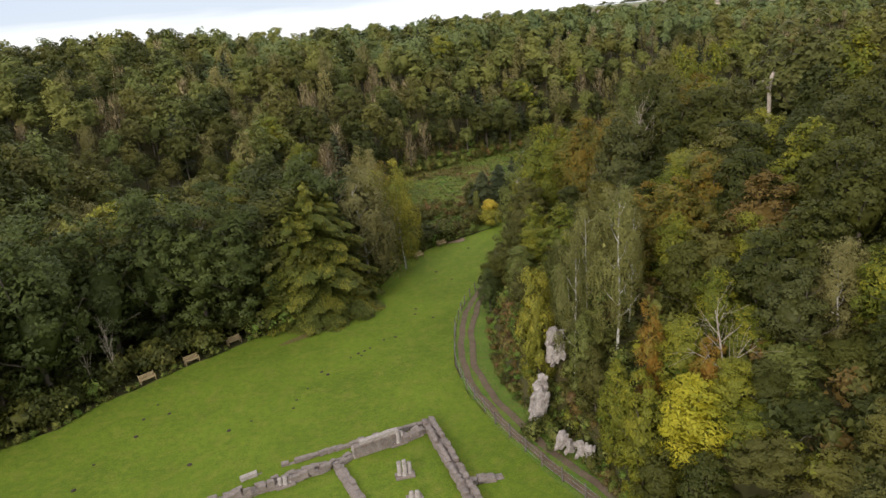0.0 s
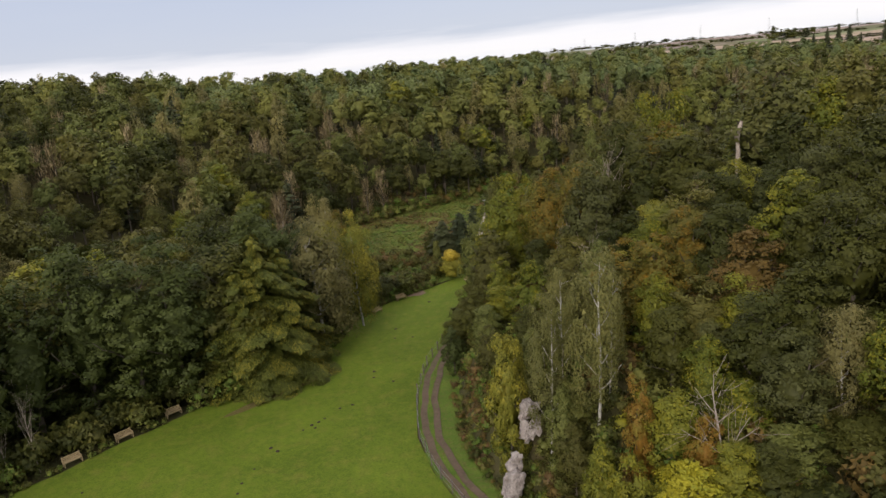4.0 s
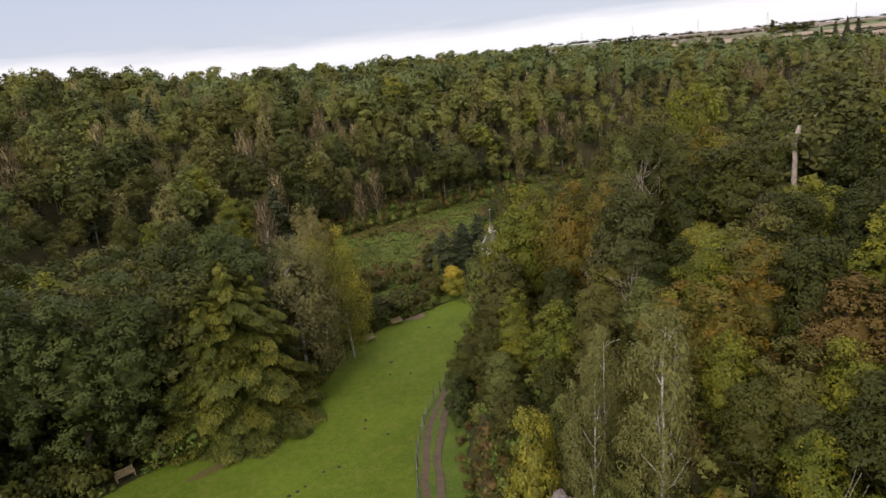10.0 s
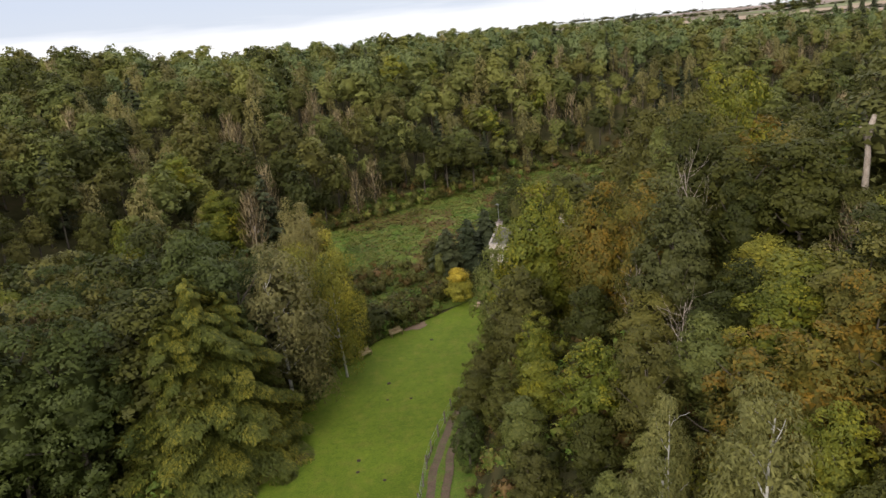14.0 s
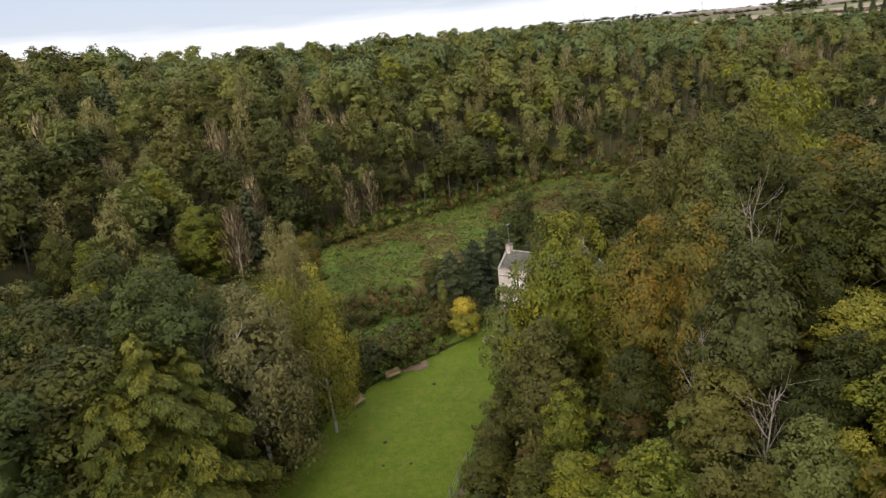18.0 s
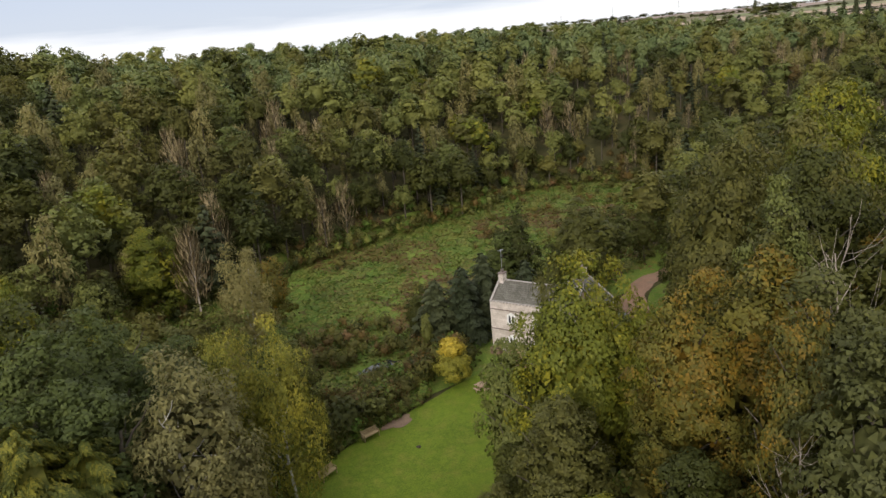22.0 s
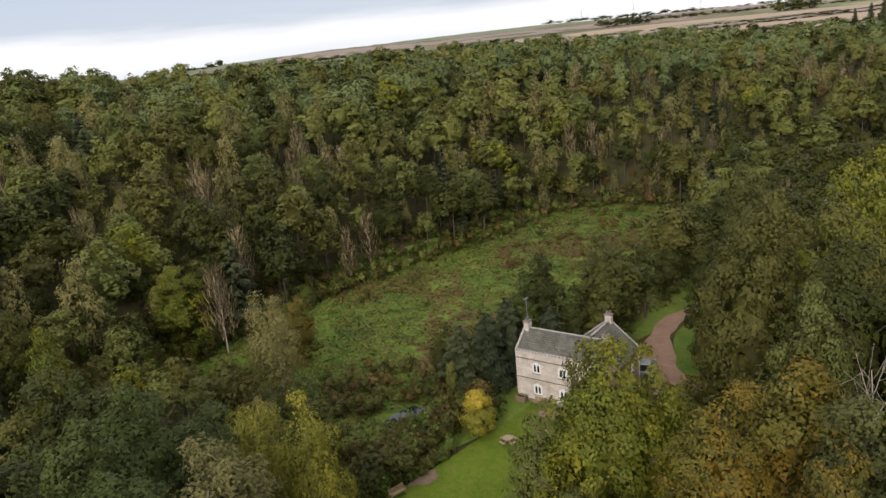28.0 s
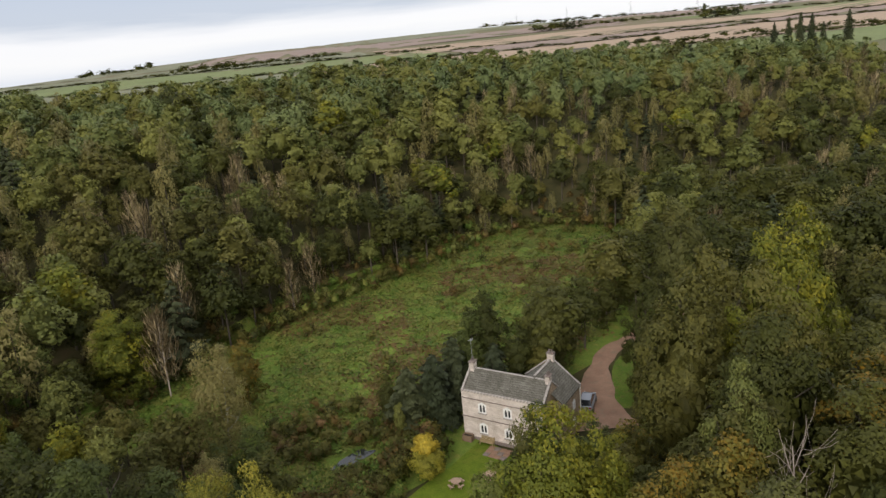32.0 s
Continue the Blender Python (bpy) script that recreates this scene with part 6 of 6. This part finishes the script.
# ---- golden bush at the lawn's end ----
g = np.random.default_rng(61)
bush = thing("privet_bush", pose(5.2, 111.6, land_at(5.2, 111.6)) @ Matrix.Diagonal((1.2, 1.2, 1.12, 1)), "large rounded bush with bright golden top growth", "bush")
part("crown", leafy("lower_crown", crown_broad(g, 3.4, 1.85, 0.0, 34, 0.13, 6000, 0.2, 60), [LEAF["gbirch"]]), bush, "yellow-green lower leaves")
top = part("golden_top", leafy("golden_top", crown_broad(g, 1.9, 1.3, 0.0, 24, 0.12, 3600, 0.25, 40), [LEAF["gold"]]), bush, "bright golden upper leaves")
top.matrix_basis = pose(-0.1, -0.15, 2.35)
part("trunk", mesh_of("stems", *skeleton_of(2.6, g, limbs=6, first=0.1, radius=0.07), [BARK]), bush)

# ---- broken dead trunk on the hill ----
g = np.random.default_rng(62)
dead_z = land_at(34.6, 78.3)
snag_top = 23.3 - dead_z
stump = thing("dead_tree", pose(34.6, 78.3, dead_z), "tall bleached broken tree trunk among dark trees", "dead trunk")
path = [(0, 0, -0.4), (0.05, 0, snag_top * 0.4), (0.15, 0, snag_top * 0.7), (0.0, 0, snag_top * 0.86)]
put("trunk", mesh_of("trunk", *joined([tube(path, [0.34, 0.27, 0.22, 0.20], 9), tube([(0.0, 0, snag_top * 0.84), (0.38, 0.05, snag_top * 0.95), (0.50, 0, snag_top * 1.0)], [0.28, 0.22, 0.15], 7),
                                       tube([(0, 0, snag_top * 0.82), (-0.42, 0, snag_top * 0.90), (-0.62, 0.02, snag_top * 0.92)], [0.20, 0.15, 0.10], 6)]), [DEAD_WOOD], shade=True), stump)

# ---- rock faces on the bank ----
def boulder(seed, sx, sy, sz, mat=ROCK):
    """An angular split block: the hull of scattered corners, its faces broken once more."""
    gg = random.Random(seed)
    bm = bmesh.new()
    for k in range(20):
        d = Vector((gg.uniform(-1, 1), gg.uniform(-1, 1), gg.uniform(-1, 1)))
        d = d / max(abs(d.x), abs(d.y), abs(d.z)) * gg.uniform(0.78, 1.0)
        bm.verts.new((d.x * sx, d.y * sy, d.z * sz))
    hull = bmesh.ops.convex_hull(bm, input=bm.verts[:])
    bmesh.ops.delete(bm, geom=[g for g in hull["geom_interior"] if isinstance(g, bmesh.types.BMVert)], context="VERTS")
    bmesh.ops.subdivide_edges(bm, edges=bm.edges[:], cuts=2, use_grid_fill=True)
    for v in bm.verts:
        v.co += noise.noise_vector(v.co * 2.4 + Vector((0, seed, 0))) * 0.07
    return mesh_from(bm, "boulder", [mat])


for label, cx, cy, z0, spans in (("pale weathered limestone face rising above the track", 4.8, 49.8, 0.9, [(0, 0, 0.5, 0.85, 0.8, 1.2), (0.25, -0.5, 1.7, 0.75, 0.7, 1.3), (0.3, 0.45, 2.3, 0.8, 0.7, 1.2), (-0.1, 0.8, 0.7, 0.7, 0.7, 1.0), (0.5, 0.0, 3.5, 0.5, 0.5, 0.7)]),
                                 ("cracked grey limestone crag under the yellow-green tree", 6.3, 51.2, 4.7, [(0, 0, 0.9, 0.7, 0.7, 1.1), (0.5, -0.5, 0.7, 0.7, 0.7, 1.2), (0.2, 0.4, 2.3, 0.7, 0.7, 1.0), (0.6, -0.3, 2.7, 0.6, 0.6, 0.9), (0.7, -0.8, 1.8, 0.5, 0.5, 0.8)]),
                                 ("low pale limestone outcrop at the foot of the bank", 6.5, 44.9, 0.7, [(-0.7, 0.6, 0.6, 0.55, 0.6, 1.0), (0, 0, 0.4, 0.5, 0.5, 0.9), (0.8, -0.6, 0.4, 0.5, 0.5, 1.1), (1.4, -1.2, 0.4, 0.45, 0.5, 1.0)])):
    crag = thing("rock_outcrop", pose(cx, cy, z0), label, "rock", "rock faces on the bank")
    for k, (dx, dy, dz, sx, sy, sz) in enumerate(spans):
        put("boulder", boulder(int(cx * 10) + k, sx * 0.66, sy * 0.66, sz * 0.72), crag, dx * 0.85, dy * 0.85, dz * 0.9, 6 * math.sin(k * 2.1), 8 * math.cos(k), 25 + 30 * math.sin(k * 3.0))
        for q in range(3):
            put("boulder", boulder(int(cx * 10) + 50 + 7 * k + q, sx * 0.30, sy * 0.30, sz * 0.42), crag, dx * 0.85 + sx * (0.55 - 0.55 * q), dy * 0.85 - sy * (0.5 - 0.2 * q), dz * 0.9 - sz * 0.3 * (q - 1), 12 * q, 10, 40 * q)

# ---- parked car ----
PAINT = material("car_paint_silver", 0.25, 0.6)[0]
PAINT.node_tree.nodes["Principled BSDF"].inputs["Base Color"].default_value = (0.22, 0.24, 0.27, 1)
RUBBER = surface("tyre_rubber", (0.015, 0.015, 0.015), (0.03, 0.03, 0.03), 8.0, bump=0.2)
car = thing("parked_car", pose(24.6, 119.6, land_at(24.6, 119.6) + 0.13, 0, 0, 62), "silver-grey hatchback parked on the gravel drive", "car")
bm = bmesh.new()
secs = [(-2.0, 0.62, 0.35, 0.70), (-1.95, 0.78, 0.30, 0.92), (-1.2, 0.84, 0.26, 0.98), (0.6, 0.85, 0.26, 0.98), (1.5, 0.82, 0.28, 0.88), (1.95, 0.66, 0.32, 0.68)]
rings = [[bm.verts.new((x, s * w * k, z)) for s, k, z in ((-1, 0.92, lo), (-1, 1, lo + 0.22), (-1, 0.96, hi - 0.08), (-1, 0.82, hi), (1, 0.82, hi), (1, 0.96, hi - 0.08), (1, 1, lo + 0.22), (1, 0.92, lo))] for x, w, lo, hi in secs]
for a, b_ in zip(rings, rings[1:]):
    for i in range(8):
        bm.faces.new([a[i], a[(i + 1) % 8], b_[(i + 1) % 8], b_[i]])
bm.faces.new(rings[0])
bm.faces.new(rings[-1][::-1])
put("body", mesh_from(bm, "body", [PAINT], 0.02, True), car)
bm = bmesh.new()
cab = [[bm.verts.new((x, s * w, z)) for s in (-1, 1)] for x, w, z in ((-1.85, 0.70, 0.95), (-1.45, 0.58, 1.44), (0.1, 0.58, 1.47), (1.0, 0.72, 0.95))]
for a, b_ in zip(cab, cab[1:]):
    bm.faces.new([a[0], a[1], b_[1], b_[0]])
bm.faces.new([c[0] for c in cab])
bm.faces.new([c[1] for c in cab][::-1])
put("window", mesh_from(bm, "cabin_glass", [GLASS]), car, label="dark tinted glass")
put("roof", block("roof", (1.5, 1.12, 0.05), PAINT, 0.015), car, -0.68, 0, 1.44)
tv, tf = tube([(0, -0.1, 0), (0, -0.1, 0), (0, 0.1, 0), (0, 0.1, 0)], [0.18, 0.31, 0.31, 0.18], 14)
tyre = mesh_of("tyre", tv, tf, [RUBBER], shade=True)
rv, rf = tube([(0, -0.09, 0), (0, -0.10, 0), (0, 0.10, 0), (0, 0.09, 0)], [0.02, 0.19, 0.19, 0.02], 12)
rim = mesh_of("rim", rv, rf, [METAL], shade=True)
for x in (-1.3, 1.25):
    for y in (-0.76, 0.76):
        w_ob = put("tyre", tyre, car, x, y, 0.31)
        put("rim", rim, w_ob, 0, 0.01 if y > 0 else -0.01, 0)
for y in (-0.55, 0.55):
    put("headlight", block("headlight", (0.12, 0.3, 0.14), PLASTER, 0.02), car, 1.86, y, 0.58)
    put("tail_light", block("tail_light", (0.08, 0.22, 0.2), surface("lamp_red", (0.2, 0.01, 0.01), (0.3, 0.02, 0.02), 6.0), 0.02), car, -1.97, y, 0.66)


# ---- ruined walls on the meadow ----
stone_shapes = [block("stone", (0.55 + 0.12 * (k % 3), 0.42 + 0.08 * (k % 2), 0.30 + 0.05 * (k % 4)), STONE, 0.035, 0.14, 40 + k) for k in range(7)]
pale_shapes = [block("stone", (0.62 + 0.1 * (k % 2), 0.40, 0.36), PALE_STONE, 0.025, 0.07, 60 + k) for k in range(4)]
stone_rng = random.Random(4)


def ruin_wall(label, x0, y0, x1, y1, width, height, shapes, rough=0.25, top=True):
    """A broken wall of coursed stones, from one end to the other."""
    ln, turn = math.hypot(x1 - x0, y1 - y0), math.degrees(math.atan2(y1 - y0, x1 - x0))
    w = thing("ruined_wall", pose(x0, y0, land_at((x0 + x1) / 2, (y0 + y1) / 2) + 0.05, 0, 0, turn), label, "ruin", "ruined walls on the meadow")
    bm = bmesh.new()
    box(bm, 0, ln, -width / 2 + 0.08, width / 2 - 0.08, -0.3, max(0.06, height - 0.28))
    put("core", mesh_from(bm, "core", [STONE], 0.04), w)
    across = max(1, round(width / 0.5))
    courses = max(1, round(height / 0.34))
    for c in range(courses):
        for a in range(across):
            if 0 < a < across - 1 and c < courses - 1:
                continue
            x = 0.25 + 0.1 * (c % 2)
            while x < ln - 0.15:
                if c == courses - 1 and stone_rng.random() < rough:
                    x += 0.5
                    continue
                put("stone", stone_rng.choice(shapes), w, x, (a - (across - 1) / 2) * (width - 0.42) / max(1, across - 1) if across > 1 else 0, c * 0.32 - 0.02,
                    stone_rng.uniform(-5, 5), stone_rng.uniform(-5, 5), stone_rng.uniform(-10, 10))
                x += 0.62
    return w


ruin_wall("low outer footing of weathered grey-brown stones in the grass", -15.2, 47.0, -3.9, 51.6, 0.55, 0.28, stone_shapes, 0.12)
ruin_wall("broad grey ruined wall with a rubble top", -19.5, 42.6, -11.4, 46.2, 0.9, 0.65, stone_shapes, 0.4)
ruin_wall("short stretch of worn brown stone paving in the ruin", -11.3, 46.3, -9.6, 47.6, 0.9, 0.32, stone_shapes, 0.1)
ruin_wall("tall pale dressed-stone section of ruined wall", -9.7, 47.3, -6.5, 48.9, 0.7, 1.3, pale_shapes, 0.1)
ruin_wall("stub of dressed grey wall beside the columns", -6.2, 49.0, -4.4, 50.2, 0.8, 0.75, stone_shapes, 0.3)
ruin_wall("long grey ruined wall running towards the track", -4.1, 51.4, 0.2, 37.5, 1.0, 0.66, stone_shapes, 0.25)
ruin_wall("low spur of weathered stones beside the long wall", -1.0, 42.9, 1.4, 43.4, 0.9, 0.36, stone_shapes, 0.3)
ruin_wall("narrow cross wall of reddish-brown stones in the ruin", -10.7, 46.0, -8.2, 41.0, 0.75, 0.34, stone_shapes, 0.15)
ruin_wall("single pale stone kerb lying in the grass", -18.0, 45.6, -16.6, 46.4, 0.4, 0.3, pale_shapes, 0.0)


def shafts(x, y, count, height, turn, label):
    """A cluster of broken column shafts on a base."""
    c = thing("column_stump", pose(x, y, land_at(x, y) + 0.05, 0, 0, turn), label, "ruin", "column stumps in the ruin")
    put("base", block("base", (0.34 * count + 0.4, 0.8, 0.2), STONE, 0.04, 0.05, count), c)
    for k in range(count):
        h = height * (0.86 + 0.16 * math.sin(k * 2.3))
        pv, pf = tube([(0, 0, 0), (0, 0, 0.12), (0, 0, 0.2), (0, 0, h), (0, 0, h)], [0.24, 0.23, 0.17, 0.165, 0.02], 10)
        put("shaft", mesh_of("shaft", pv, pf, [PALE_STONE], shade=False), c, (k - (count - 1) / 2) * 0.36, 0.08 * (-1) ** k, 0.18)


shafts(-5.6, 44.3, 3, 1.25, 12, "free-standing cluster of three broken pale column shafts")
shafts(-6.4, 48.8, 3, 1.15, 26, "half columns set against the tall wall section")
shafts(-14.4, 44.5, 3, 0.6, 24, "low row of broken column bases on the wall")
shafts(-4.8, 41.6, 2, 0.45, 20, "low broken column base in the grass")

# ---- the plateau: hedgerows, woods, pylons and a barn ----
hv, hf, hm, ht, hn = [], [], [], [], 0
hedge_rng = np.random.default_rng(21)


def far_bush(x, y, h, w, key):
    global hn
    v, f, _ = FAR[key][4][int(hedge_rng.integers(3))]
    a = hedge_rng.random() * 6.283
    ca, sa = math.cos(a) * w / 6, math.sin(a) * w / 6
    hv.append(np.stack([x + v[:, 0] * ca - v[:, 1] * sa, y + v[:, 0] * sa + v[:, 1] * ca, land_at(x, y) + (v[:, 2] - 2.4) * h / 9], 1))
    hf.append(f + hn)
    hm.append(np.full(len(f), FAR_MATS.index(key)))
    ht.append(np.full(len(f), hedge_rng.random(), np.float32))
    hn += len(v)


def hedge(x0, y0, x1, y1, gap, h, w, keys=("green", "olive"), skip=0.0):
    k = max(2, int(math.hypot(x1 - x0, y1 - y0) / gap))
    for i in range(k):
        if hedge_rng.random() < skip:
            continue
        s = (i + hedge_rng.random()) / k
        far_bush(x0 + (x1 - x0) * s, y0 + (y1 - y0) * s, h * (0.6 + 0.8 * hedge_rng.random()), w * (0.7 + 0.6 * hedge_rng.random()), keys[int(hedge_rng.integers(len(keys)))])


def row(x0, y0, x1, y1, h, w, keys=("green",), skip=0.0):
    hedge(x0, y0, x1, y1, w * 0.36, h, w, keys, skip * 0.5)


row(-20, 555, 640, 590, 3.5, 10)
row(250, 640, 640, 610, 6, 12, skip=0.55)
row(-320, 625, 100, 660, 4, 14)
row(-85, 412, 100, 425, 3, 8)
row(-460, 885, 820, 905, 4, 18)
row(-700, 1225, 200, 1225, 6, 26)
row(180, 1125, 1300, 1128, 4, 24, skip=0.15)
row(-260, 1330, -150, 1345, 15, 22)
row(-160, 1345, 30, 1420, 10, 22)
row(-560, 1790, -390, 1810, 16, 30)
row(895, 1725, 985, 1680, 22, 30)
row(985, 1690, 1500, 1480, 8, 26, skip=0.3)
row(560, 1835, 900, 1760, 12, 30, skip=0.2)
row(477, 1700, 600, 1700, 20, 40, ("dark", "green"))
row(485, 1725, 590, 1722, 22, 40, ("dark", "green"))
row(785, 1500, 880, 1500, 26, 40, ("dark", "green"))
row(790, 1525, 870, 1522, 26, 40, ("dark", "green"))
row(560, 2680, 1050, 2440, 16, 50)
row(1050, 2440, 1700, 2050, 10, 50, skip=0.2)
hedge_mesh = mesh_of("hedgerows", np.concatenate(hv), np.concatenate(hf), mats, np.concatenate(hm))
hedge_mesh.attributes.new("tint", "FLOAT", "FACE").data.foreach_set("value", np.concatenate(ht))
tagged(new("hedgerows", hedge_mesh), "dark hedges and small woods between distant fields", "hedgerow", kind="stuff")
for k, (x, y, h) in enumerate(((248, 428, 13), (254, 424, 15), (259, 421, 17), (263, 417, 16), (268, 414, 11), (280, 410, 17))):
    tree("dark", x, y, h, 0.55, group="row of dark conifers on the plateau", label="tall dark conifer at the edge of the fields", far=True)


def pylon(x, y, h):
    p = thing("pylon", pose(x, y, land_at(x, y), 0, 0, 35), "distant steel lattice pylon on the skyline", "pylon", "pylons on the skyline")
    for sx in (-1, 1):
        for sy in (-1, 1):
            pv, pf = tube([(sx * 4, sy * 4, 0), (sx * 1.2, sy * 1.2, h * 0.62), (sx * 0.3, sy * 0.3, h)], [0.16, 0.14, 0.1], 4)
            put("leg", mesh_of("leg", pv, pf, [METAL]), p)
    for z, w in ((0.62, 15), (0.76, 20), (0.9, 13)):
        pv, pf = tube([(-w / 2, 0, h * z), (0, 0, h * z + 1), (w / 2, 0, h * z)], [0.08, 0.2, 0.08], 4)
        put("crossarm", mesh_of("crossarm", pv, pf, [METAL]), p)
    for i in range(5):
        a, b_ = i / 5, (i + 1) / 5
        wa, wb = 4 - 2.8 * a, 4 - 2.8 * b_
        for s in (-1, 1):
            pv, pf = tube([(s * wa, -wa, h * 0.62 * a), (-s * wb, -wb, h * 0.62 * b_)], [0.08, 0.08], 3)
            put("brace", mesh_of("brace", pv, pf, [METAL]), p)


for x, y, h in ((834, 2512, 46), (993, 2344, 46), (720, 2756, 46), (1202, 1857, 46), (1090, 2090, 44)):
    pylon(x, y, h)
barn = thing("barn", pose(174, 540, land_at(174, 540), 0, 0, 20), "small distant white-walled barn beyond the wood", "barn")
put("wall", wall_mesh("barn_wall", 14, 4, PLASTER, thick=7.9), barn, -7, -3.95, 0)
put("roof", slab("barn_slope", [(-7.3, -4.3, 4.0), (7.3, -4.3, 4.0), (7.3, 0, 7.0), (-7.3, 0, 7.0)], 0.2, SLATE), barn)
put("roof", slab("barn_slope", [(7.3, 4.3, 4.0), (-7.3, 4.3, 4.0), (-7.3, 0, 7.0), (7.3, 0, 7.0)], 0.2, SLATE), barn)
